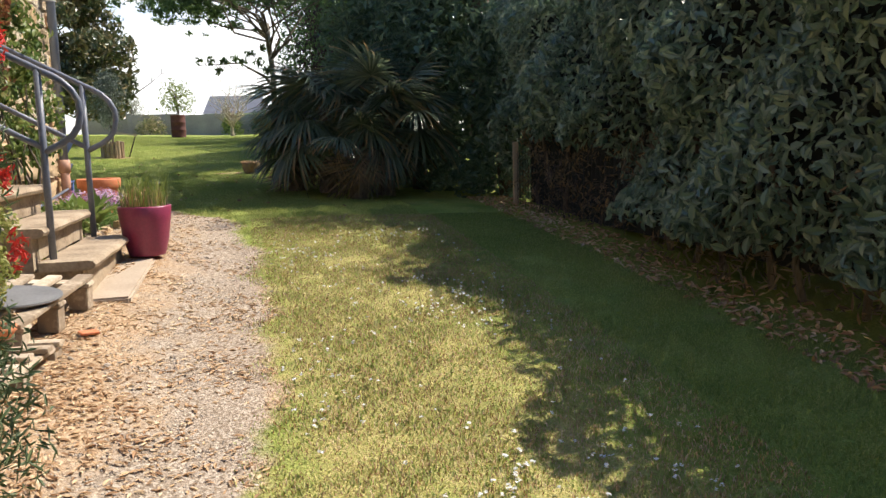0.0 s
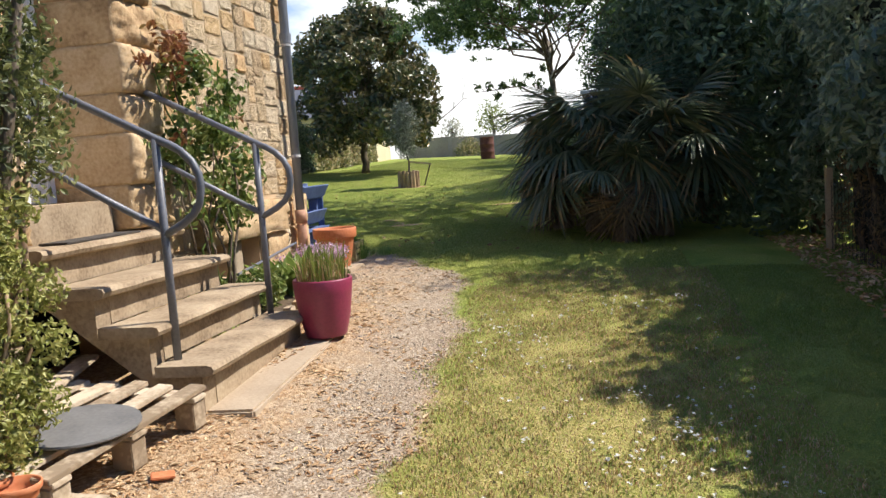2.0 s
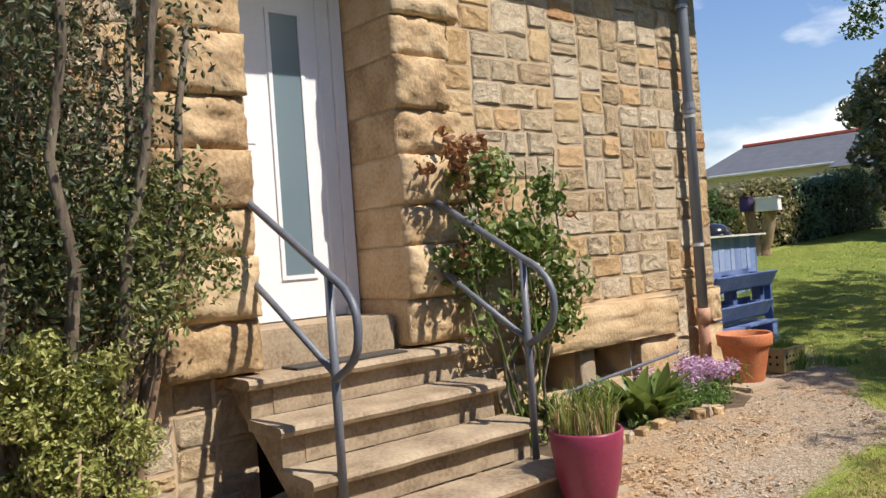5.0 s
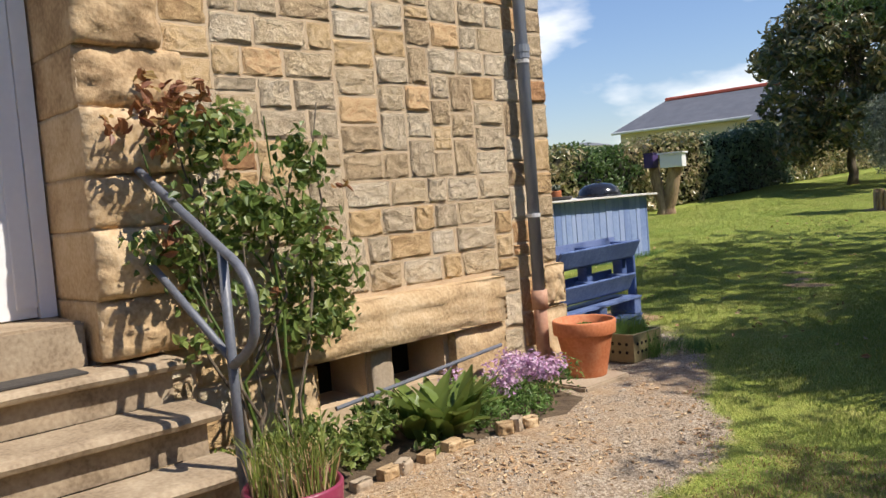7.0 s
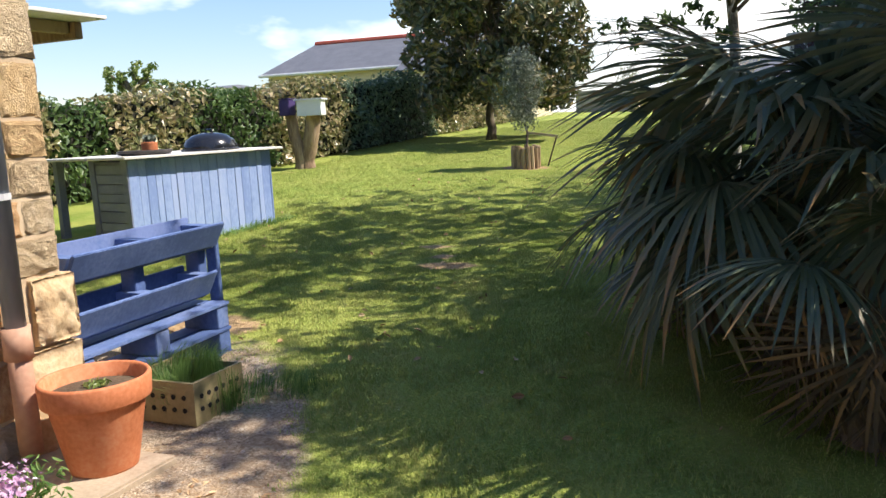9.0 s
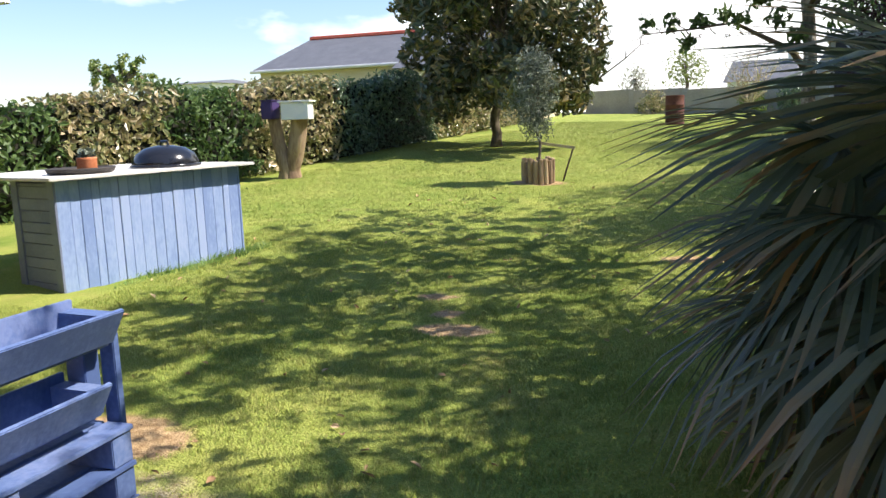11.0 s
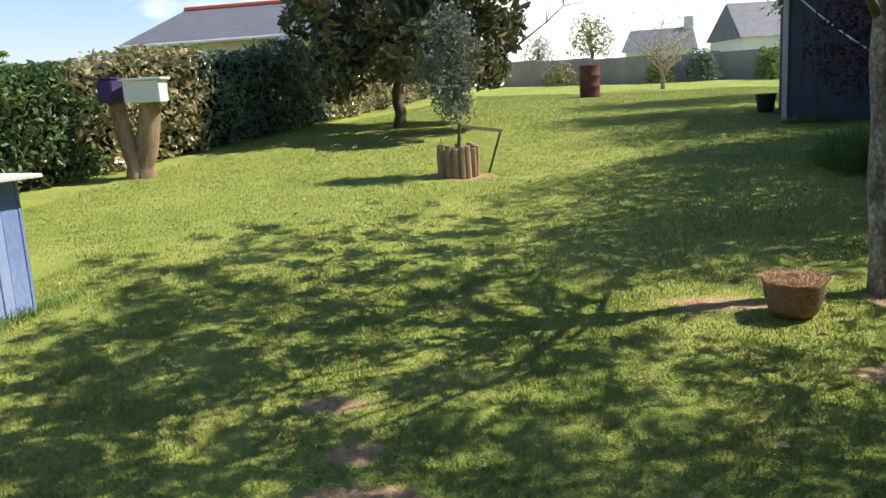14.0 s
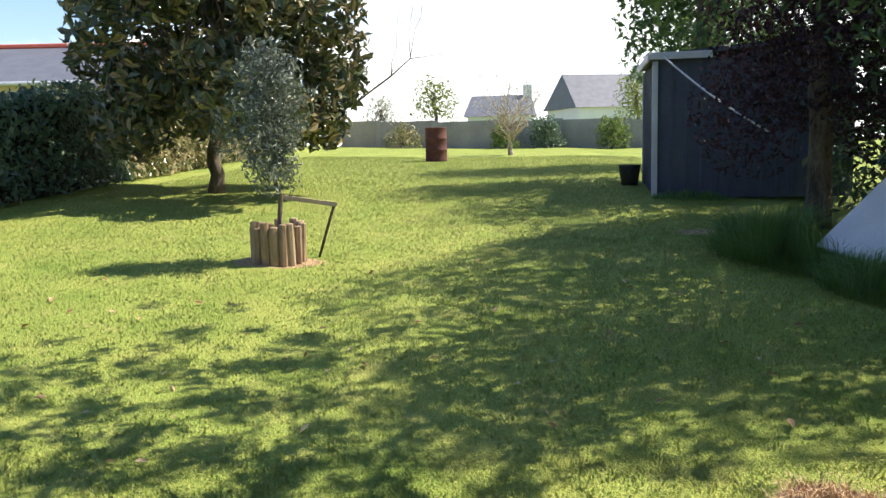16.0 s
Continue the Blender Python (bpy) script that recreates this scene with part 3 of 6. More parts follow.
# dressed pieces: quoins round the door, slab over the cellar lights
def rough_block(y0, y1, z0, z1, x0, x1, seed, mat, name, parent, rough=0.02):
    """A quarry-faced block: hewn outwards face, broken edges."""
    r = random.Random(seed)
    bm = box(x0, x1, y0, y1, z0, z1)
    bmesh.ops.subdivide_edges(bm, edges=list(bm.edges), cuts=13, use_grid_fill=True)
    for v in bm.verts:
        fy, fz = (v.co.y - y0) / (y1 - y0), (v.co.z - z0) / (z1 - z0)
        e = min(fy, 1 - fy, fz, 1 - fz)
        if v.co.x > x1 - .003:
            d = .8 * noise.noise(Vector((v.co.y * 7 + seed, v.co.z * 7, seed))) + .6 * noise.noise(Vector((v.co.y * 19, v.co.z * 19, seed + 3))) + .4 * noise.noise(Vector((v.co.y * 47, v.co.z * 47, seed + 5)))
            v.co.x += rough * 1.5 * d + rough * 1.6 * (min(1, max(0, e) / .22) ** .6 - .75)
        if v.co.x > x0 + .002:
            v.co.y += rough * .12 * r.uniform(-1, 1)
            v.co.z += rough * .12 * r.uniform(-1, 1)
    return part(name, bm, mat, parent, smooth=True)


z, k = 1.34, 0
while z < 3.9:
    h = (0.27, 0.31, 0.24, 0.29)[k % 4]
    w = (0.50, 0.40, 0.46, 0.53)[k % 4]
    rough_block(DY1 + .012, DY1 + w, z + .003, z + h - .003, DOOR_X - .05, -1.71 + (0.03 if k % 2 else 0), k + 1, M_ASHLAR, "quoin", house, .022)
    rough_block(DY0 - w, DY0 - .012, z + .003, z + h - .003, DOOR_X - .05, -1.71 + (0.03 if k % 2 else 0), k + 31, M_ASHLAR, "quoin", house, .022)
    z += h
    k += 1
for y0, y1 in ((DY1 + .022, DY1 + .38), (DY0 - .38, DY0 - .022)):
    part("quoin_mortar", box(DOOR_X - .04, -1.742, y0, y1, 1.345, 3.69), M_MORTAR, house)
rough_block(DY0 - .3, DY1 + .3, 3.70, 4.06, -2.2, -1.70, 77, M_ASHLAR, "lintel", house, .015)
rough_block(6.85, 8.50, 1.125, 1.41, -2.0, -1.71, 91, M_ASHLAR, "plinth_slab", house, .018)
rough_block(6.60, 7.03, .55, 1.10, -2.0, -1.77, 92, M_ASHLAR, "plinth_block", house, .02)
rough_block(8.06, 8.52, .60, 1.11, -2.0, -1.76, 93, M_ASHLAR, "plinth_block", house, .02)
rough_block(7.41, 7.57, .60, 1.11, -2.0, -1.80, 94, M_SLAB, "plinth_pillar", house, .008)
rough_block(8.94, 9.235, .55, 1.12, -2.0, -1.806, 95, M_ASHLAR, "corner_block", house, .02)
rough_block(9.02, 9.235, 1.14, 1.42, -2.0, -1.806, 96, M_ASHLAR, "corner_block", house, .02)
tagged(part("window_bar", tube([(-1.60, 7.0, .90), (-1.62, 8.3, 1.0)], .012, 8), M_RAIL), "thin grey steel bar before the cellar lights", "bar")

# door set back in the wall
door = thing("door_1", DOOR_X, DY0, 1.53, "white panelled front door with a tall narrow frosted pane, closed", "door", kind="structure")
dw = DY1 - DY0
fr = box(-.04, .05, 0, .075, 0, 2.14)
box(-.04, .05, dw - .075, dw, 0, 2.14, bm=fr)
box(-.04, .05, 0.075, dw - .075, 2.06, 2.14, bm=fr)
part("door_frame", fr, M_WHITE, door)
part("door_leaf", box(-.03, .022, .08, dw - .08, .004, 2.055, .004), M_WHITE, door)
part("frame_step", box(.022, .035, dw - .17, dw - .078, .05, 2.05, .003), M_WHITE, door)
gf = box(.022, .034, .40, .425, .24, 1.84)
box(.022, .034, .615, .64, .24, 1.84, bm=gf)
box(.022, .034, .425, .615, .24, .265, bm=gf)
box(.022, .034, .425, .615, 1.815, 1.84, bm=gf)
pane_frame = part("pane_frame", gf, M_WHITE, door)
part("pane", box(.023, .027, .426, .614, .266, 1.814), M_GLASS, pane_frame)
part("handle", tube([(.03, .17, 1.03), (.075, .17, 1.03), (.078, .26, 1.03)], .009, 8), M_TRIM, door, "brushed metal lever handle")
part("lock", lathe([(.018, 0), (.018, .012), (.008, .016)], 14), M_TRIM, door).matrix_local = pose(.022, .17, .93, 0, 90, 0)
part("threshold", box(-.05, .42, .0, dw - .01, -.22, -.002, .012), M_STEP, door, "worn concrete threshold step")

# ---- front steps ----
steps = thing("front_steps", 0, 0, 0, "weathered concrete front steps of four treads with rounded nosings", "steps")
TREADS = [(.754, -.80), (.944, -1.05), (1.134, -1.31), (1.325, -1.60)]
SY0, SY1 = 4.84, 6.16
for k, (tz, tx) in enumerate(TREADS):
    back = TREADS[k + 1][1] - .01 if k < 3 else -1.84
    nose = [(back, tz - .055), (tx + .0, tz - .055), (tx + .028, tz - .045), (tx + .038, tz - .025), (tx + .028, tz - .006), (tx, tz), (back, tz)]
    bm = extrude_outline(nose, SY0 - .035, SY1 + .035)
    bmesh.ops.subdivide_edges(bm, edges=[e for e in bm.edges if abs(e.verts[0].co.y - e.verts[1].co.y) > .5], cuts=14)
    for v in bm.verts:
        v.co.z += .004 * noise.noise(v.co * 9)
        v.co.x += .006 * noise.noise(v.co * 6 + Vector((3, 0, 0)))
    part("tread", bm, M_STEP, steps)
    low = TREADS[k - 1][0] - .002 if k else .40
    part("riser", box(tx - .09, tx - .036, SY0 + .121, SY1 - .121, low, tz - .057), M_STEP, steps)
# slanting flanks under the treads
for y0, y1 in ((SY0, SY0 + .12), (SY1 - .12, SY1)):
    out = [(-.84, .42), (-.84, .697), (-1.09, .697), (-1.09, .887), (-1.35, .887), (-1.35, 1.077), (-1.64, 1.077), (-1.64, 1.268), (-1.845, 1.268), (-1.845, 1.225), (-.985, .56), (-.985, .42)]
    part("flank", extrude_outline(out, y0, y1), M_STEP, steps)
door_mat = tagged(part("door_mat", box(-1.80, -1.63, 5.10, 5.80, 1.326, 1.338, .004), M_MAT), "flat dark ribbed door mat on the landing", "door mat")
slab_bm = box(-.98, -.60, 4.84, 6.40, .40, .562, .012)
for v in slab_bm.verts:
    v.co.z += .012 * noise.noise(v.co * 3) + (v.co.y - 4.84) * .052 - .034
tagged(part("footing_slab", slab_bm, M_SLAB), "long pale concrete slab at the foot of the steps", "slab", kind="structure")


def handrail(y, name):
    """Steel handrail: one post, a sloping rail that curls round into the lower rail."""
    ob = thing(name, -1.01, y, .754, "grey painted tubular steel handrail with a curled end", "handrail", "handrails of the steps")
    top = [(-1.02, 0, 1.60), (-.9, 0, 1.53), (.02, 0, 1.045)]
    curl = [(.07, 0, 1.022), (.12, 0, .99), (.17, 0, .94), (.20, 0, .88), (.205, 0, .81), (.19, 0, .74), (.155, 0, .69), (.10, 0, .65), (.05, 0, .625), (0, 0, .60)]
    part("top_rail", tube(top + curl, .019, 10), M_RAIL, ob, smooth=True)
    part("lower_rail", tube([(-1.02, 0, 1.20), (-.5, 0, .91), (0, 0, .625)], .017, 10), M_RAIL, ob, smooth=True)
    part("post", tube([(0, 0, -.01), (0, 0, 1.055)], .02, 10), M_RAIL, ob, smooth=True)
    return ob


handrail(4.945, "handrail")
handrail(6.125, "handrail")

# ---- rainwater pipe at the corner ----
rain = thing("downpipe", -1.755, 8.865, .70, "grey zinc downpipe with a clay-coloured foot", "downpipe")
part("pipe", tube([(0, 0, .54), (0, .01, 3.08), (.02, .07, 3.2), (.1, .35, 3.33), (.2, .6, 3.40), (.22, .62, 3.50)], .042, 14), M_PIPE, rain, smooth=True)
part("foot", tube([(0, 0, .05), (0, 0, .56)], .046, 14), M_PIPE_CLAY, rain, "clay-coloured plastic foot", smooth=True)
part("foot_collar", tube([(0, 0, .44), (0, 0, .57)], .056, 14), M_PIPE_CLAY, rain, smooth=True)
for zc, rr_ in ((2.14, .052), (2.18, .056)):
    part("collar", tube([(0, 0, zc), (0, 0, zc + .05)], rr_, 14), M_PIPE, rain)
for zc in (1.07, 2.11, 3.0):
    clip = part("clip", tube([(0, 0, zc), (0, 0, zc + .025)], .048, 14), M_TRIM, rain)
    part("clip_arm", tube([(0, .0, zc + .012), (-.1, .03, zc + .012)], .008, 6), M_TRIM, clip)


# ---- plants ----
def shell_points(clumps, n, seed, inner=0.55):
    """Points on and inside a set of round clumps (centre, radii), with the way outwards."""
    r = np.random.RandomState(seed)
    w = np.array([c[1][0] * c[1][1] + c[1][1] * c[1][2] for c in clumps])
    pick = r.choice(len(clumps), n, p=w / w.sum())
    c = np.array([q[0] for q in clumps])[pick]
    s = np.array([q[1] for q in clumps])[pick]
    d = r.normal(0, 1, (n, 3))
    d /= np.linalg.norm(d, axis=1)[:, None]
    k = (1 - (1 - inner) * r.uniform(0, 1, n) ** 1.6)[:, None]
    return c + d * s * k, d


def hedge_points(line, x_out, z_lo, z_hi, n, seed, bulge=0.12, top=0.28, thick=0.9, gaps=0.0):
    """Points on the front and top of a hedge along a plan line of (x, y); x_out: +1 or -1, the side that shows."""
    r = np.random.RandomState(seed)
    pts = np.array(line)
    seg = np.linalg.norm(np.diff(pts, axis=0), axis=1)
    cum = np.concatenate([[0], np.cumsum(seg)])
    s = r.uniform(0, cum[-1], n)
    px, py = np.interp(s, cum, pts[:, 0]), np.interp(s, cum, pts[:, 1])
    on_top = r.uniform(0, 1, n) < top
    lo = gz(px, py) + z_lo
    hi = gz(px, py) + z_hi + 0.10 * np.sin(s * 1.7) + 0.06 * np.sin(s * 4.3)
    f = r.uniform(0, 1, n)
    lump = bulge * (np.sin(s * 2.3 + 2 * np.sin(f * 5)) + 0.8 * np.sin(s * 5.1 + f * 7 + 1) + 0.6 * np.sin(f * 9 + s))
    depth = r.uniform(0, 1, n) ** 2 * 0.35
    z = np.where(on_top, hi - depth * .5 + r.normal(0, .03, n), lo + (hi - lo) * f)
    rounding = 0.25 * np.clip((z - (hi - .3)) / .3, 0, 1) ** 2
    x = np.where(on_top, px - x_out * r.uniform(0, thick, n), px + x_out * (lump - depth - rounding))
    out = np.where(on_top[:, None], np.array([[0.1 * x_out, 0, 1.0]]), np.array([[1.0 * x_out, -0.1, 0.25]]))
    return np.stack([x, py + r.normal(0, .04, n), z], 1), out


def limb(p0, p1, r0, r1, bend, rnd, segs=5):
    a, b = Vector(p0), Vector(p1)
    pts, rad = [], []
    for i in range(segs + 1):
        k = i / segs
        off = Vector((rnd.uniform(-bend, bend), rnd.uniform(-bend, bend), rnd.uniform(-bend, bend) * .5)) * math.sin(math.pi * k)
        pts.append(a.lerp(b, k) + off)
        rad.append(r0 + (r1 - r0) * k)
    return pts, rad


def join_tubes(rows, sides=8):
    bm = bmesh.new()
    for pts, rad in rows:
        b = tube(pts, rad, sides)
        tmp = bpy.data.meshes.new("tmp")
        b.to_mesh(tmp)
        b.free()
        bm.from_mesh(tmp)
        bpy.data.meshes.remove(tmp)
    return bm


def wood(base, fork, trunk_r, tips, seed, lean=0.05, twigs=0):
    """Trunk and limbs of a tree: rows for join_tubes, and the clump centres at the tips."""
    rnd = random.Random(seed)
    pts, rad = limb(base, fork, trunk_r, trunk_r * .72, lean, rnd, 8)
    rad[0] *= 1.35
    rad[1] *= 1.08
    trunk_rows, limb_rows = [(pts, rad)], []
    for tip in tips:
        k = rnd.uniform(.75, 1.0)
        start = Vector(base).lerp(Vector(fork), k)
        q, qr = limb(start, tip, trunk_r * rnd.uniform(.26, .38), trunk_r * .06, .12 * (Vector(tip) - start).length, rnd, 6)
        limb_rows.append((q, qr))
        for _ in range(twigs):
            i = rnd.randint(2, 5)
            e = q[i] + Vector((rnd.uniform(-1, 1), rnd.uniform(-1, 1), rnd.uniform(-.2, 1))) * (Vector(tip) - start).length * .3
            limb_rows.append(limb(q[i], e, qr[i] * .5, .004, .04, rnd, 4))
    return trunk_rows, limb_rows


# laurel hedge along the walk, with dark bare foot
LAUREL_LINE = [(3.2, -9), (3.05, 0), (2.98, 4), (2.95, 7), (2.95, 9.2), (3.2, 10.0)]
laurel = thing("laurel_hedge", 3.2, 0, 0, "tall dense dark green laurel hedge, bare at its foot", "hedge")
p, o = hedge_points(LAUREL_LINE, -1, .34, 2.42, 62000, 11, .14, .25, 1.6)
nearer = p[:, 1] > -3
bare = (p[:, 1] > 6.6) & (p[:, 1] < 9.45) & (p[:, 2] < gz(p[:, 0], p[:, 1]) + .92 + .15 * np.sin(p[:, 1] * 5))
p, o = p[nearer & ~bare], o[nearer & ~bare]
p[:, 0] -= 3.2
link_mesh("foliage", leaves(p, o, .092, .44, .75, 12, .4), L_HEDGE_LAUREL, laurel)
p, o = hedge_points(LAUREL_LINE, -1, .03, .95, 9000, 13, .10, 0, 1.2)
p[:, 0] += .22 - 3.2
link_mesh("dead_foot", leaves(p, o, .075, .22, 1.1, 14), L_DRYPALM, laurel, "thin brown dead growth")
# solid core, coloured near-black to stand in for shade among the leaves
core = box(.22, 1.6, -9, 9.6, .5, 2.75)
part("dark_inside", core, material("hedge_inner_shade", (.01, .012, .008), (.03, .028, .018), None, 6, 30, .95, .5), laurel)
rnd = random.Random(3)
for k in range(26):
    y = -2 + k * .45 + rnd.uniform(-.1, .1)
    q, qr = limb((.15 + rnd.uniform(0, .4), y, ground_at(3.2, y) - .05), (.2 + rnd.uniform(-.2, .3), y + rnd.uniform(-.3, .3), 1.6), .028, .014, .08, rnd)
    part("stem", tube(q, qr, 6), M_BARK, laurel)

# chain-link fence at the hedge's foot
fence = thing("wire_fence", 3.12, 8.0, ground_at(3.1, 8.0), "rusty chain-link wire fence with pale concrete posts", "fence")
for yy in (1.28,):
    part("fence_post", box(-.03, .03, yy - .03, yy + .03, -.05, .80, .006), M_SLAB, fence, "pale concrete post")
wires = []
for k in range(66):
    y = -1.75 + k * .048
    zz = [(i * .036) for i in range(19)]
    wires.append(([(0.006 * (-1) ** i, y + .024 * (i % 2) * (1 if k % 2 else -1), .04 + h) for i, h in enumerate(zz)], [.0022] * 19))
part("wire_mesh", join_tubes(wires, 4), M_DARKIRON, fence, "diamond mesh of thin wire")

# dark tall evergreens behind the palm and along the boundary
def evergreen(x, y, h, rad, n, seed, mat, label, size=.13, low=.15, cat="tree", name="evergreen_tree", trunk_mat=None, aspect=.4):
    z0 = ground_at(x, y)
    ob = thing(name, x, y, z0, label, cat)
    rnd = random.Random(seed)
    clumps, tips = [], []
    for k in range(34):
        f = low + (1 - low) * (k / 33)
        a = k * 2.4 + rnd.uniform(-.3, .3)
        w = rad * (1.0 - .55 * f ** 2) * rnd.uniform(.55, 1.0)
        c = (w * .7 * math.cos(a), w * .7 * math.sin(a), h * f)
        s = rad * rnd.uniform(.28, .45)
        clumps.append((c, (s, s, s * rnd.uniform(.7, 1.1))))
        tips.append(c)
    tr, lr = wood((0, 0, -.1), (0, 0, h * .8), .05 * h ** .7, tips[::3], seed, .1)
    part("trunk", join_tubes(tr, 10), trunk_mat or M_BARK, ob, smooth=True)
    for q_ in lr:
        part("limb", tube(*q_, 6), trunk_mat or M_BARK, ob, smooth=True)
    p, o = shell_points(clumps, n, seed)
    link_mesh("crown", leaves(p, o, size, aspect, .8, seed, .3), mat, ob)
    return ob


evergreen(3.4, 11.8, 6.0, 2.0, 12000, 21, L_LAUREL, "tall dark evergreen tree behind the fan palm")
evergreen(2.6, 13.3, 4.4, 1.3, 7000, 25, L_LAUREL, "dense dark evergreen tree beside the lawn", low=.05)
evergreen(5.3, 14.2, 6.2, 1.9, 9000, 22, L_CONIFER, "tall dark conifer on the boundary")
evergreen(5.3, 19.2, 8.0, 2.1, 7500, 23, L_CONIFER, "broad dark conifer above the shed")
evergreen(4.6, 21.5, 8.0, 2.2, 8500, 24, L_LAUREL, "dark evergreen tree beside the metal shed")
evergreen(5.2, 25.5, 8.0, 2.4, 8000, 26, L_DECID, "leafy tree behind the metal shed", low=.3)
# added tree: its loose crown throws broken shade on the lower lawn
evergreen(4.9, 9.9, 5.8, 1.8, 5600, 31, L_DECID, "added leafy tree beyond the hedge, there to shade the lawn", .10, .42)
evergreen(5.8, 7.0, 5.0, 1.8, 6000, 27, L_LAUREL, "evergreen tree beyond the laurel hedge", low=.3)

evergreen(2.45, 11.7, 2.7, 1.0, 6000, 28, L_LAUREL, "dark evergreen bush filling the gap behind the palm", .12, .02, "shrub", "evergreen_bush")
evergreen(3.35, 10.5, 2.3, .8, 4500, 30, L_LAUREL, "low dark evergreen bush at the end of the fence", .12, .02, "shrub", "evergreen_bush")
evergreen(1.75, 12.7, 2.5, .9, 5000, 29, L_LAUREL, "low dark evergreen bush behind the fan palm", .12, .02, "shrub", "evergreen_bush")

# lichened garden tree over the lawn
tz = ground_at(.55, 15.65)
lawn_tree = thing("garden_tree", .55, 15.65, tz, "slender tree with lichened grey trunk and fresh green leaves", "tree")
TIPS = [(-1.9, .6, 4.3), (-2.0, -1.0, 3.7), (-1.3, -1.8, 4.4), (.2, 1.9, 4.6), (1.7, .8, 4.6), (.4, -1.6, 4.9), (-.6, .2, 5.4), (1.9, -1.2, 4.0), (-1.9, 1.9, 3.7), (-2.3, .4, 3.4), (-.6, 2.8, 3.8), (1.0, 2.6, 4.2), (-1.6, -2.9, 3.7), (.5, -3.0, 4.1), (-.5, -2.4, 4.4), (-.7, -3.7, 3.9), (-2.3, -2.3, 3.5), (-1.9, -3.5, 3.7), (-2.7, -1.3, 3.6)]
tr, lr = wood((0, 0, -.05), (-.12, .1, 2.7), .066, TIPS, 31, .03, 3)
part("trunk", join_tubes(tr, 14), M_LICHEN, lawn_tree, "grey bark with pale lichen", smooth=True)
for q_ in lr:
    part("limb", tube(*q_, 7), M_BARK, lawn_tree, smooth=True)
rnd = random.Random(32)
cl = []
for t_ in TIPS:
    for _ in range(64):
        k = rnd.uniform(.4, 1.2)
        c = Vector((-.1, .1, 2.6)).lerp(Vector(t_), k) + Vector((rnd.uniform(-1, 1), rnd.uniform(-1, 1), rnd.uniform(-.45, .45)))
        s = rnd.uniform(.07, .19)
        fall = (c.z + tz - 1.3) / 1.36
        if c.x + .55 - fall < -4.0 and 12.4 < c.y + 15.65 - .4 * fall < 15.4:
            continue
        cl.append((tuple(c), (s, s, s * .6)))
p, o = shell_points(cl, 43000, 33, .05)
link_mesh("crown", leaves(p, o, .064, .5, 1.0, 34, .5), L_DECID, lawn_tree)

# low limb hanging over the lawn
low = [(-.07, .05, 1.55), (-.20, -.15, 1.72), (-.45, -.15, 1.86), (-.64, -.15, 1.97), (-1.0, -.15, 1.94), (-1.33, -.15, 1.93)]
part("limb", tube(low, [.030, .026, .018, .013, .009, .004], 8), M_BARK, lawn_tree, smooth=True)
for k in range(9):
    c = Vector(low[2]).lerp(Vector(low[5]), k / 8)
    q, qr = limb(c, c + Vector((rnd.uniform(-.25, .05), rnd.uniform(-.15, .15), rnd.uniform(-.12, .22))), .006, .002, .04, rnd)
    part("twig", tube(q, qr, 5), M_BARK, lawn_tree)
p, o = shell_points([((x_, -.15 + rnd.uniform(-.12, .12), z_ + rnd.uniform(-.04, .12)), (.09, .09, .08)) for x_, z_ in ((-1.33, 1.93), (-1.15, 1.97), (-1.02, 1.86), (-.9, 2.0), (-.72, 2.05), (-.6, 1.88), (-.45, 2.05), (-.3, 1.95), (-.2, 2.15), (-.15, 1.75))], 330, 35, .1)
link_mesh("hanging_leaves", leaves(p, o, .08, .5, 1.0, 36, .5), L_DECID, lawn_tree)

# magnolia
mz = ground_at(-5.45, 24.9)
magnolia = thing("magnolia_tree", -5.45, 24.9, mz, "round evergreen magnolia with glossy leaves and brown undersides", "tree")
rnd = random.Random(41)
cl, tips = [], []
for k in range(78):
    f = rnd.uniform(0, 1) ** .8
    zc = .90 + 3.65 * f
    w = 2.55 * math.sqrt(max(.03, 1 - ((f - .28) / .78) ** 2)) * (1 - .22 * f)
    a = rnd.uniform(0, 2 * math.pi)
    q = w * math.sqrt(rnd.uniform(.15, 1))
    s = rnd.uniform(.38, .62)
    cl.append(((q * .92 * math.cos(a), q * .92 * math.sin(a), zc), (s, s, s * .8)))
    if k % 4 == 0:
        tips.append((q * .7 * math.cos(a), q * .7 * math.sin(a), zc))
cl.append(((1.75, -.3, .95), (.45, .4, .35)))
tr, lr = wood((0, 0, -.05), (0.05, 0, 1.3), .115, tips, 42, .04)
part("trunk", join_tubes(tr, 12), M_BARK, magnolia, smooth=True)
for q_ in lr:
    part("limb", tube(*q_, 7), M_BARK, magnolia, smooth=True)
p, o = shell_points(cl, 19000, 43, .5)
link_mesh("crown", leaves(p, o, .19, .42, .7, 44, .2), L_MAGNOLIA, magnolia)

rnd = random.Random(211)
arch = [(1.7, .2, 1.2), (2.2, .25, 1.35), (2.7, .3, 1.7), (3.0, .3, 1.95), (3.5, .3, 2.0)]
part("bare_limb", tube(arch, [.022, .018, .014, .01, .004], 6), M_BARK, magnolia)
for k in range(6):
    q, qr = limb(arch[1 + k % 3], Vector(arch[1 + k % 3]) + Vector((rnd.uniform(-.1, .5), rnd.uniform(-.2, .2), rnd.uniform(.4, 1.1))), .008, .002, .05, rnd)
    part("bare_limb", tube(q, qr, 5), M_BARK, magnolia)

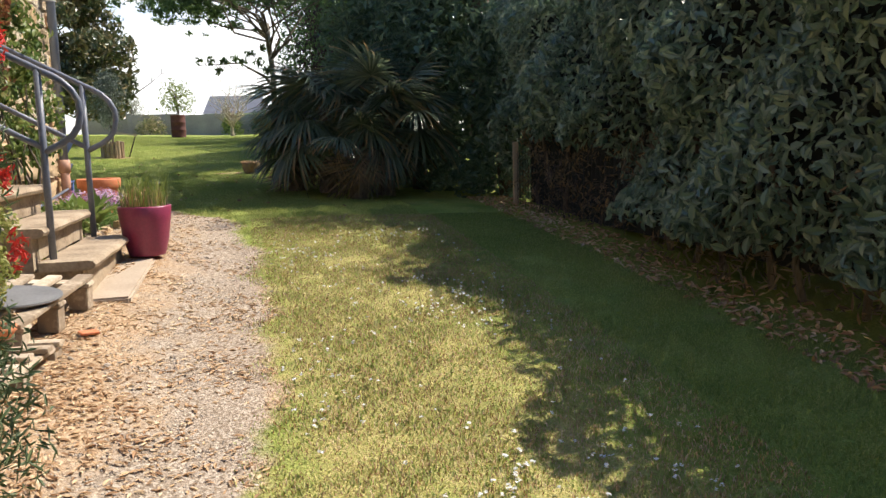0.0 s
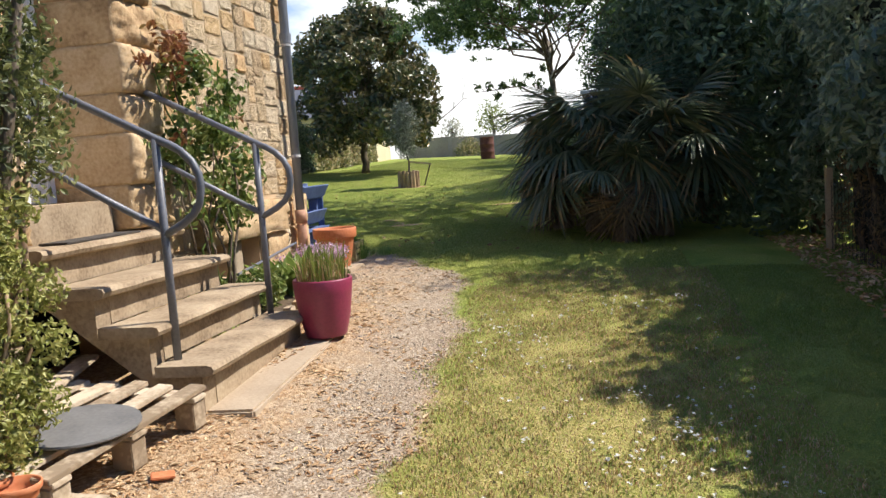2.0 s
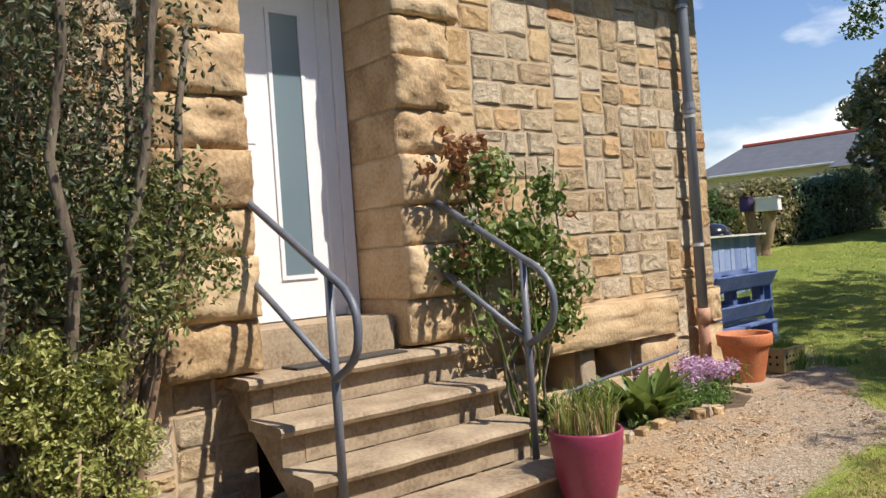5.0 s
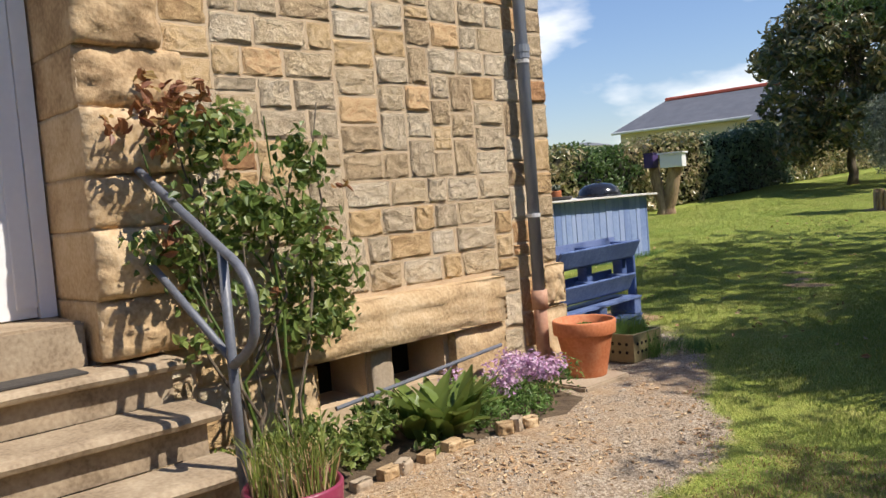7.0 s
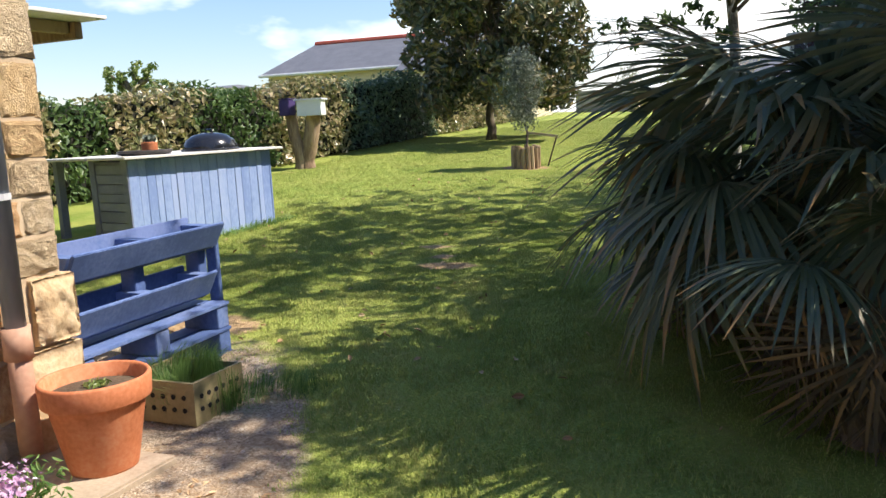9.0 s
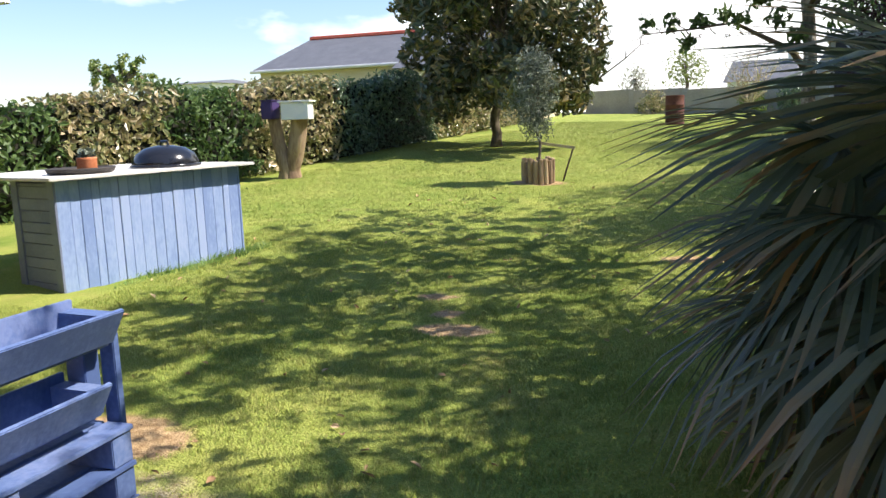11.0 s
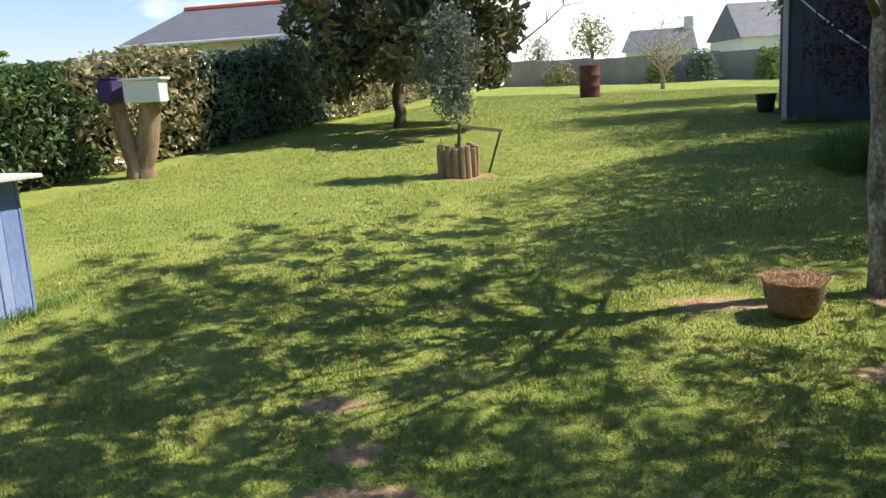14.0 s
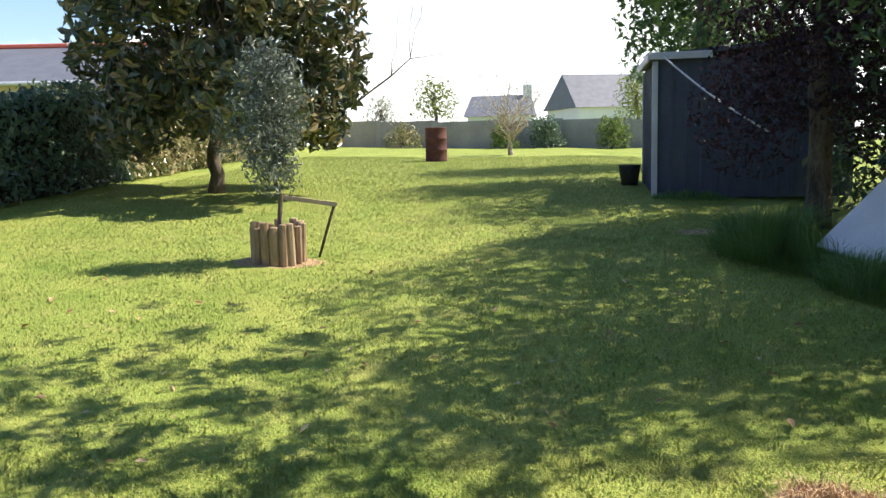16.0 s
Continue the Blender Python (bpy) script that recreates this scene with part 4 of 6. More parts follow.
# boundary hedge on the far side of the lawn
FAR_LINE = [(-9.4, 6), (-8.75, 13), (-8.1, 19.2), (-7.75, 22.3), (-7.45, 24.6), (-7.65, 30), (-8.2, 37)]
DARK_Y = (22.3, 26.6)
hedge = thing("boundary_hedge", 0, 0, 0, "clipped mixed hedge with green and bronze leaves", "hedge")
p, o = hedge_points(FAR_LINE, 1, .05, 1.55, 30000, 51, .06, .22, 1.1)
block = (p[:, 1] > DARK_Y[0]) & (p[:, 1] < DARK_Y[1])
p[block, 0] += .05
green = (np.abs(p[:, 1] - 18.9) < .85 + .25 * np.sin(p[:, 2] * 9)) | ((p[:, 1] < 16.2) & (p[:, 1] > 15.2))
link_mesh("foliage", leaves(p[~block & ~green], o[~block & ~green], .12, .48, .8, 52, .2), L_HEDGE, hedge, "green and bronze leaves")
link_mesh("green_foliage", leaves(p[green], o[green], .11, .48, .8, 54, .2), L_DECID, hedge, "fresh green leaves")
link_mesh("dark_foliage", leaves(p[block], o[block], .10, .48, .8, 53, .2), L_LAUREL, hedge, "dark green glossy leaves")
# core along the hedge line; its near-black colour imitates inner shade
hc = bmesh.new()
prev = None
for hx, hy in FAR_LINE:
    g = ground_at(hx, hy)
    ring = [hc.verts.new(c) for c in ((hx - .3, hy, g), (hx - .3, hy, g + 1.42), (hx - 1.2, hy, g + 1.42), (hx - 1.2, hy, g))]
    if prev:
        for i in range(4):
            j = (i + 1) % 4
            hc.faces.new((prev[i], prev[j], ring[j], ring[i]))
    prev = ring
part("dark_inside", hc, bpy.data.materials["hedge_inner_shade"], hedge)


# fan palms
def frond_mesh(seed, n=30, length=.62, stalk=.55, dry=False):
    r = random.Random(seed)
    V, F, tip_of = [], [], {}

    def strip(a, d, up, L, w, droop):
        side = d.cross(up).normalized()
        base = len(V)
        for i in range(5):
            k = i / 4
            c = a + d * (L * k) - Vector((0, 0, 1)) * (droop * k ** 2.2 * L)
            ww = w * (0.35 + 1.3 * k) * (1 - k) ** .5 + .0015 if k < 1 else .001
            for s in (-1, 1):
                V.append(tuple(c + side * ww * s + up * (.3 * ww)))
            V.append(tuple(c))
            for q in range(len(V) - 3, len(V)):
                tip_of[q] = k
        for i in range(4):
            q = base + 3 * i
            F.append((q, q + 2, q + 5, q + 3))
            F.append((q + 2, q + 1, q + 4, q + 5))

    hub = Vector((0, stalk, -.10 * stalk))
    # stalk, three sided
    b0 = len(V)
    for k in range(5):
        f = k / 4
        c = Vector((0, stalk * f, -.10 * stalk * f * f))
        for a in (0, 2.1, 4.2):
            V.append(tuple(c + Vector((.011 * math.cos(a), 0, .009 * math.sin(a)))))
    for k in range(4):
        for a in range(3):
            F.append((b0 + 3 * k + a, b0 + 3 * k + (a + 1) % 3, b0 + 3 * k + 3 + (a + 1) % 3, b0 + 3 * k + 3 + a))
    for i in range(n):
        a = radians(-118 + 236 * i / (n - 1) + r.uniform(-2.5, 2.5))
        d = Vector((math.sin(a), math.cos(a), -.05 + r.uniform(-.08, .08) + .10 * math.cos(a)))
        L = length * (.78 + .26 * math.cos(a * .7)) * r.uniform(.92, 1.05)
        up = Vector((-.5 * math.sin(a), 0, 1)).normalized()
        strip(hub, d.normalized(), up, L, .022 if not dry else .012, (.34 if not dry else .6) + r.uniform(0, .3) + .12 * (1 - math.cos(a)))
    me = bpy.data.meshes.new("frond")
    me.from_pydata(V, [], F)
    me.attributes.new("tip", "FLOAT", "POINT").data.foreach_set("value", [tip_of.get(q, 0.0) for q in range(len(V))])
    me.materials.append(L_DRYPALM if dry else L_PALM)
    return me


FRONDS = [frond_mesh(s, 40, .62 + .04 * (s % 3), .5 + .07 * (s % 4)) for s in range(5)]
DRY = [frond_mesh(90 + s, 26, .5, .38, True) for s in range(2)]


def fan_palm(x, y, crown_z, n, lo, hi, scale, seed, dry=0, label="", trunk_lean=(0, 0)):
    z0 = ground_at(x, y)
    ob = thing("fan_palm", x, y, z0, label, "palm", "clump of fan palms")
    r = random.Random(seed)
    h = crown_z - z0
    bm = tube([(-trunk_lean[0] * .9, -trunk_lean[1] * .9, -.05), (-trunk_lean[0] * .5, -trunk_lean[1] * .5, h * .5), (0, 0, h + .1)], [.12, .10, .075], 12)
    bmesh.ops.subdivide_edges(bm, edges=[e for e in bm.edges if abs(e.verts[0].co.z - e.verts[1].co.z) > .1], cuts=9)
    for v in bm.verts:
        v.co += Vector((r.uniform(-1, 1), r.uniform(-1, 1), 0)) * .012
    part("trunk", bm, M_BARK, ob, "fibrous brown trunk")
    for k in range(n + dry):
        is_dry = k >= n
        el = radians(lo + (hi - lo) * ((k + .5) / n)) if not is_dry else radians(r.uniform(-82, -30))
        az = k * 2.399 + r.uniform(-.2, .2)
        me = r.choice(DRY if is_dry else FRONDS)
        f = new("frond", me)
        f.parent = ob
        s = (scale if not is_dry else max(scale, .85)) * r.uniform(.85, 1.1)
        f.matrix_local = pose(0, 0, h + r.uniform(-.06, .06), 0, 0, math.degrees(az)) @ pose(0, 0, 0, math.degrees(el), r.uniform(-14, 14), 0) @ Matrix.Scale(s, 4)
    return ob


fan_palm(1.04, 10.95, 1.80, 29, -36, 60, .98, 61, 6, "multi-stemmed fan palm with broad dark fronds")
fan_palm(1.34, 10.05, 1.42, 5, -5, 45, .6, 62, 13, "short fan palm stem with drooping browned fronds")
fan_palm(1.75, 10.5, 1.72, 24, -58, 60, .92, 63, 5, "fan palm stem leaning towards the hedge")
fan_palm(.66, 11.45, 1.35, 12, -25, 50, .66, 64, 3, "low fan palm stem with spreading fronds")

# olive in a ring of half logs
oz = ground_at(-3.1, 20.0)
ring = thing("log_planter", -3.1, 20.0, oz, "round planter ringed with upright split logs", "planter")
for k in range(17):
    a = 2 * math.pi * k / 17
    hgt = .35 + .03 * math.sin(k * 2.7)
    bm = lathe([(.040, -.03), (.043, .1), (.041, hgt - .01), (.034, hgt)], 9)
    st = part("log_stake", bm, M_LOG, ring, smooth=False)
    st.matrix_local = pose(.21 * math.cos(a), .21 * math.sin(a), 0, 2 * math.sin(k), 2 * math.cos(k * 3), k * 40)
part("soil", lathe([(.19, 0), (.19, .27), (.02, .30)], 16), M_SOIL, ring)
olive = thing("olive_tree", -3.1, 20.0, oz + .27, "young grey-green olive tree in a log planter", "tree")
rnd = random.Random(71)
cl, tips = [], []
for k in range(34):
    f = k / 33
    zc = .52 + 1.05 * f
    w = .44 * math.sqrt(max(.05, 1 - ((f - .4) / .66) ** 2))
    a = k * 2.4
    q = w * rnd.uniform(.2, .8)
    s = rnd.uniform(.12, .20)
    cl.append(((q * math.cos(a) - .03, q * math.sin(a), zc), (s, s, s * 1.3)))
    if k % 3 == 0:
        tips.append(cl[-1][0])
tr, lr = wood((.03, 0, -.03), (-.02, 0, .9), .024, tips, 72, .03)
part("trunk", join_tubes(tr, 8), M_BARK, olive, smooth=True)
for q_ in lr:
    part("limb", tube(*q_, 5), M_BARK, olive)
p, o = shell_points(cl, 4600, 73, .12)
link_mesh("crown", leaves(p, o, .062, .24, 1.2, 74, -.6), L_OLIVE, olive)
prop = thing("wooden_prop", -2.6, 20.2, oz, "grey wooden prop with a crossbar tied to the olive", "stake")
part("upright", tube([(-.19, .0, -.05), (-.01, 0, .50)], .014, 6), M_BARK, prop)
part("crossbar", box(-.50, .02, -.012, .012, -.02, .02, .004), M_PALLET, prop).matrix_local = pose(0, -.02, .50, 0, 9, 3)

# bare little tree and small far greenery
bare = thing("bare_shrub_tree", -.95, 38.5, ground_at(-.95, 38.5), "small bare many-stemmed fruit tree on the lawn", "tree")
rnd = random.Random(81)
tips = [(rnd.uniform(-1.15, 1.15), rnd.uniform(-.8, .8), rnd.uniform(1.4, 2.6)) for _ in range(26)]
tr, lr = wood((0, 0, -.05), (0, 0, .45), .09, tips, 82, .02, 4)
part("trunk", join_tubes(tr, 8), M_PALLET, bare)
for q_ in lr:
    part("limb", tube(*q_, 5), M_PALLET, bare)
p, o = shell_points([(t_, (.25, .25, .25)) for t_ in tips], 900, 83, .1)
link_mesh("blossom", leaves(p, o, .05, .5, 1, 84), L_SMALLDECID, bare)


# ---- things by the steps ----
def flower_pot(x, y, z, r_top, r_bot, h, mat, label, name="flower_pot", rim=True, soil=.9, group=""):
    ob = thing(name, x, y, z, label, "flower pot", group)
    t = .018 * r_top / .2
    prof = [(r_bot, 0), (r_bot + .004, .01)]
    if rim:
        prof += [(r_bot + (r_top - r_bot) * .66, h * .735), (r_bot + (r_top - r_bot) * .68, h * .745), (r_top * .965, h * .75), (r_top * .975, h * .76), (r_top, h * .97), (r_top - t * .4, h), (r_top - t, h * .985), (r_top - 1.6 * t, h * .7), (r_bot * .9, h * .2)]
    else:
        prof += [(r_bot + (r_top - r_bot) * .55, h * .35), (r_top * .96, h * .75), (r_top, h * .97), (r_top - t * .4, h), (r_top - t, h * .985), (r_top * .93 - t, h * .7), (r_bot * .9, h * .2)]
    part("pot_body", lathe(prof, 40), mat, ob, smooth=True)
    rs = (r_top - 1.4 * t) * (.97 if rim else .98)
    part("soil", lathe([(rs * .9, h * soil - .05), (rs, h * soil - .015), (rs * .4, h * soil), (.005, h * soil + .004)], 24), M_SOIL, ob)
    return ob


flower_pot(-1.46, 8.95, ground_at(-1.46, 8.95) + .03, .212, .128, .375, M_TERRA, "large terracotta flower pot with thick rim beside the downpipe", soil=.88)
tagged(link_mesh("pot_seedling", leaves(np.array([(-1.46 + .05 * math.cos(k * 2.4) * (k % 5) / 4, 8.95 + .05 * math.sin(k * 2.4) * (k % 5) / 4, ground_at(-1.46, 8.95) + .37) for k in range(40)]), np.tile([[0, 0, 1.0]], (40, 1)), .035, .4, .9, 3), L_ROSE), "little green seedlings in the terracotta pot", "seedlings")
tagged(part("pot_paving", box(-1.88, -1.24, 8.64, 9.12, .52, ground_at(-1.46, 8.95) + .03, .01), M_SLAB), "pale paving slab under the terracotta pot", "paving slab", kind="structure")
flower_pot(-.66, 6.13, .606, .183, .123, .355, M_PINKPOT, "tall magenta glazed pot with spiky grass, on the concrete slab", rim=False, soil=.9)
r = np.random.RandomState(4)
n = 420
a, q = r.uniform(0, 6.28, n), .15 * np.sqrt(r.uniform(0, 1, n))
pot_grass = thing("potted_grass", -.66, 6.13, .915, "spiky green and straw-coloured grass in the magenta pot", "grass")
pts0 = np.stack([q * np.cos(a), q * np.sin(a), 0 * a], 1)
link_mesh("green_blades", blades(pts0[:190], .29, .007, .5, 6), L_YELLOW, pot_grass)
link_mesh("dry_blades", blades(pts0[190:], .20, .006, .6, 7), L_STRAW, pot_grass, "straw-coloured dry blades")


def pallet(x, y, z, rz, nx_, length, width, label, along_y=True, h=.13):
    """Pallet with top boards, three bearers and feet blocks."""
    ob = thing("wooden_pallet", x, y, z, label, "pallet", "pallets by the steps", rz=rz)
    rnd = random.Random(int(x * 100 + y * 10))
    for k in range(nx_):
        cx = -width / 2 + .05 + (width - .1) * k / (nx_ - 1)
        w = rnd.uniform(.034, .043)
        bm = box(cx - w, cx + w, -length / 2 + rnd.uniform(-.015, .015), length / 2 + rnd.uniform(-.015, .015), h - .02, h + rnd.uniform(-.002, .004), .003)
        for v in bm.verts:
            v.co.z += .006 * math.sin(v.co.y * 3 + k)
        part("board", bm, M_PALLET, ob)
    for yy in (-length / 2 + .05, 0, length / 2 - .05):
        part("bearer", box(-width / 2, width / 2, yy - .045, yy + .045, h - .042, h - .022, .003), M_PALLET, ob)
        for xx in (-width / 2 + .06, 0, width / 2 - .06):
            part("block", box(xx - .05, xx + .05, yy - .045, yy + .045, -.04, h - .044, .004), M_PALLET, ob)
    return ob


top_pallet = pallet(-1.40, 4.34, .55, -8, 8, .92, 1.16, "weathered grey-brown wooden pallet lying by the steps")
top_pallet.matrix_world = pose(-1.40, 4.34, .55, 4, 3, -8)
pallet(-1.30, 3.56, .39, 84, 6, 1.0, .84, "second weathered pallet lying lower, partly broken")
loose = tagged(part("loose_plank", box(-.045, .045, -.56, .56, 0, .02, .003), M_PALLET), "loose pale plank laid across the pallet", "plank")
loose.matrix_world = pose(-1.42, 4.50, .712, 4, 3, 13)
disc = tagged(part("round_board", lathe([(.225, 0), (.23, .006), (.228, .014), (.02, .016)], 36), M_DISC), "worn dark grey round board on the pallet", "board")
disc.matrix_world = pose(-1.04, 4.20, .669, 3, 3, 0)
for px, py, pz, rx, s in ((-1.12, 3.78, .535, 0, .085), (-.98, 3.74, .535, 8, .085), (-1.26, 3.72, .535, 0, .075)):
    po = flower_pot(px, py, pz, s, s * .65, s * 1.1, M_TERRA, "small terracotta pot on the pallet", group="small pots", soil=.6)
tile = tagged(part("broken_tile", box(-.045, .045, -.03, .03, 0, .012, .003), M_TERRA), "broken red clay shard on the ground", "tile shard")
tile.matrix_world = pose(-.70, 4.18, ground_at(-.7, 4.18) + .012, 6, 4, 30)

# ---- shrubs in front of the house ----
def shrub(name, x, y, clumps, n, size, mat, label, seed, stems=(), stem_mat=None, aspect=.45, inner=.4, droop=0.0):
    ob = thing(name, x, y, ground_at(x, y), label, "shrub")
    rnd = random.Random(seed)
    for s in stems:
        q, qr = limb(s[0], s[1], s[2], s[3], .06, rnd, 7)
        part("stem", tube(q, qr, 9), stem_mat or M_BARK, ob, smooth=True)
    p, o = shell_points(clumps, n, seed, inner)
    link_mesh("foliage", leaves(p, o, size, aspect, .9, seed + 1, droop), mat, ob)
    return ob


rnd = random.Random(101)
cl = []
for k in range(64):
    f = k / 63
    zc = 1.25 + 2.6 * f
    a = k * 2.4
    w = (.52 + .30 * f) * rnd.uniform(.35, 1)
    s = rnd.uniform(.16, .27)
    cl.append(((w * math.cos(a) * .75, w * math.sin(a), zc), (s, s, s * 1.5)))
st = []
for k in range(9):
    a = k * .7
    st.append(((.10 * math.cos(a) - .1, .16 * math.sin(a), -.05), (.50 * math.cos(a), .62 * math.sin(a), 2.6 + .5 * math.sin(k * 3)), .036, .014))
for k in range(22):
    cl.append(((.30 + rnd.uniform(-.2, .2), -.32 + rnd.uniform(-.22, .22), 1.35 + 1.8 * k / 21), (.17, .17, .22)))
st.append(((.0, -.1, -.05), (.3, -.3, 2.4), .022, .009))
tall = shrub("tall_shrub", -1.38, 3.90, cl, 17000, .032, L_SHRUB, "tall dark feathery evergreen shrub with bare grey stems", 102, st, M_BARK, aspect=.5, inner=.3)
p, o = shell_points([((.12 * math.cos(k * 2.4), .2 * math.sin(k * 2.4), .5 + 3.0 * k / 29), (.2, .24, .25)) for k in range(30)], 7000, 104, .1)
link_mesh("dead_inside", leaves(p, o, .045, .2, 1.1, 103, .6), L_DRYPALM, tall, "brown dead twigs and needles")
cl2 = []
for k in range(40):
    f = k / 39
    a = k * 2.4
    w = .24 * rnd.uniform(.2, 1)
    s = rnd.uniform(.06, .11)
    cl2.append(((w * math.cos(a) * .7, w * math.sin(a) * 1.1, .2 + .95 * f), (s, s, s)))
shrub("box_shrub", -1.15, 3.90, cl2, 11000, .027, L_BOX, "small-leaved yellow-green shrub in front of the pallet", 105, [((0, 0, -.05), (.1 * math.cos(k), .2 * math.sin(k), .8), .018, .006) for k in range(5)], M_LOG, aspect=.5, inner=.3)
cl3 = []
for k in range(26):
    a = k * 2.4
    cl3.append(((.26 * math.cos(a) * rnd.uniform(.3, 1), .4 * math.sin(a) * rnd.uniform(.3, 1), 1.25 + .55 * k / 25), (.13, .15, .15)))
shrub("variegated_shrub", -1.30, 4.2, cl3, 5200, .032, L_VARIEGATED, "yellow-green leafy branches of a shrub by the handrail", 107, [((0, -.2, -.05), (.1, .2, 1.5), .025, .008)], M_LOG, aspect=.5, inner=.25)
cl4 = [((.26 * math.cos(k * 2.4) * rnd.uniform(.2, 1), .3 * math.sin(k * 2.4) * rnd.uniform(.2, 1), .25 + 2.2 * k / 39), (.2, .2, .25)) for k in range(40)]
bottle = shrub("bottlebrush_shrub", -.85, 2.33, cl4, 24000, .05, L_CONIFER, "green bottlebrush shrub with small red flowers", 109, [((0, 0, -.05), (.1, .1, 1.6), .03, .01), ((0, 0, -.05), (-.2, -.1, 1.8), .03, .01)], None, aspect=.16, inner=.3)
for k, (fx_, fy_, fz_) in enumerate(((.34, .1, 1.3), (.36, .05, .75), (.33, -.1, 1.55), (.3, .2, .95))):
    p, o = shell_points([((fx_, fy_, fz_), (.03, .03, .06))], 60, 111 + k, .1)
    link_mesh("flower_brush", leaves(p, o, .03, .25, 1, 115 + k), L_RED, bottle, "small red flower brush")

# climbing rose against the wall
rose = thing("rose_bush", -1.52, 6.52, ground_at(-1.52, 6.52), "climbing rose with glossy green and reddish young leaves against the wall", "rose bush")
rnd = random.Random(121)
cl, red, st = [], [], []
for k in range(46):
    yy = rnd.uniform(-.42, .55)
    top = 1.50 + .45 * (1 - abs(yy + .15) / .7)
    zz = rnd.uniform(.75, top)
    s = rnd.uniform(.08, .15)
    cl.append(((rnd.uniform(-.16, .12), yy, zz), (s, s * 1.2, s)))
for k in range(12):
    red.append(((rnd.uniform(-.14, .08), rnd.uniform(-.55, -.05), rnd.uniform(1.65, 2.02)), (.07, .08, .07)))
red += [((.0, .58, 1.42), (.06, .07, .06)), ((.05, .1, .95), (.05, .05, .05)), ((0, .5, 1.2), (.05, .05, .05)), ((.02, -.35, 1.25), (.08, .08, .08))]
for k in range(11):
    y0, y1 = rnd.uniform(-.15, .25), rnd.uniform(-.5, .5)
    q, qr = limb((rnd.uniform(-.08, .1), y0, -.05), (rnd.uniform(-.15, .1), y1, rnd.uniform(1.2, 2.0)), .011, .004, .08, rnd, 8)
    part("stem", tube(q, qr, 6), M_BARK if k % 3 else L_ROSE, rose)
p, o = shell_points(cl, 2300, 122, .1)
o[:, 0] += .6
link_mesh("foliage", leaves(p, o, .052, .66, .8, 123), L_ROSE, rose)
p, o = shell_points(red, 240, 124, .1)
link_mesh("young_leaves", leaves(p, o, .06, .55, .9, 125), L_ROSE_RED, rose, "reddish young leaves")
p, o = shell_points([((-.05, .0, .12), (.16, .4, .16)), ((.1, -.25, .05), (.12, .15, .12))], 700, 126, .1)
link_mesh("ground_leaves", leaves(p, o, .05, .5, .9, 127), L_YELLOW, rose, "pale green leaves at the foot")

# flower bed under the wall
bed_z = ground_at(-1.45, 7.6)
hosta = thing("broadleaf_plant", -1.36, 7.50, bed_z, "clump of broad glossy green leaves in the flower bed", "plant")
rnd = random.Random(131)
for k in range(58):
    a, el = k * 2.4, rnd.uniform(.75, 1.35)
    L = rnd.uniform(.30, .48)
    V, F = [], []
    for i in range(6):
        f = i / 5
        c = Vector((0, L * f * math.cos(el) * (1 + .3 * f), L * f * math.sin(el) - .10 * f * f))
        w = .056 * math.sin(math.pi * min(1, .12 + f * .9)) + .003
        V += [(c.x - w, c.y, c.z + .012 * (f > 0)), tuple(c), (c.x + w, c.y, c.z + .012 * (f > 0))]
    for i in range(5):
        b0 = 3 * i
        F += [(b0, b0 + 1, b0 + 4, b0 + 3), (b0 + 1, b0 + 2, b0 + 5, b0 + 4)]
    me = bpy.data.meshes.new("leaf")
    me.from_pydata(V, [], F)
    lf = link_mesh("leaf", me, L_ROSE, hosta, smooth=True)
    lf.matrix_local = pose(rnd.uniform(-.1, .1), rnd.uniform(-.16, .16), 0, 0, 0, math.degrees(a))
pinks = thing("pink_flower_clump", -1.36, 8.1, ground_at(-1.38, 8.05), "cushion of small lilac-pink flowers beside the gravel", "flowers")
cl = [((rnd.uniform(-.2, .22), rnd.uniform(-.42, .42), rnd.uniform(.02, .16)), (.13, .13, .12)) for _ in range(24)]
p, o = shell_points(cl, 3200, 132, .2)
link_mesh("foliage", leaves(p, o, .04, .3, .9, 133), L_LONGGRASS, pinks)
cl = [((rnd.uniform(-.24, .16), rnd.uniform(-.36, .30), rnd.uniform(.16, .30)), (.09, .09, .06)) for _ in range(24)]
p, o = shell_points(cl, 1500, 134, .3)
o[:, 2] += 1
link_mesh("blossom", leaves(p, o, .021, .9, .6, 135), L_PINK, pinks, "lilac-pink blossom")
weeds = thing("garden_weeds", -1.40, 7.02, ground_at(-1.4, 7.02), "green weeds and nettles in the flower bed", "weeds")
cl = [((rnd.uniform(-.28, .2), rnd.uniform(-.32, .32), rnd.uniform(.02, .22)), (.07, .07, .1)) for _ in range(26)]
p, o = shell_points(cl, 1500, 136, .1)
link_mesh("foliage", leaves(p, o, .05, .45, .9, 137), L_ROSE, weeds)
for k in range(14):
    y = 6.78 + k * .085
    if k in (1, 4, 6, 9, 10):
        continue
    bx = np.interp(y, [6.5, 7.0, 7.4, 8.2], [-1.15, -1.14, -1.16, -1.0])
    b = rough_block(-.03 - .03 * rnd.random(), .03 + .03 * rnd.random(), 0, .04 + .05 * rnd.random(), -.03, .03, 140 + k, M_SLAB if k % 3 == 0 else M_ASHLAR, "edging_stone", None, .012)
    b.matrix_world = pose(bx, y, ground_at(bx, y) - .01, 0, 0, rnd.uniform(-30, 30))
    tagged(b, "small rough stone edging the flower bed", "edging stone", "bed edging stones")
bed_soil = bmesh.new()
bmesh.ops.create_grid(bed_soil, x_segments=14, y_segments=50, size=.5)
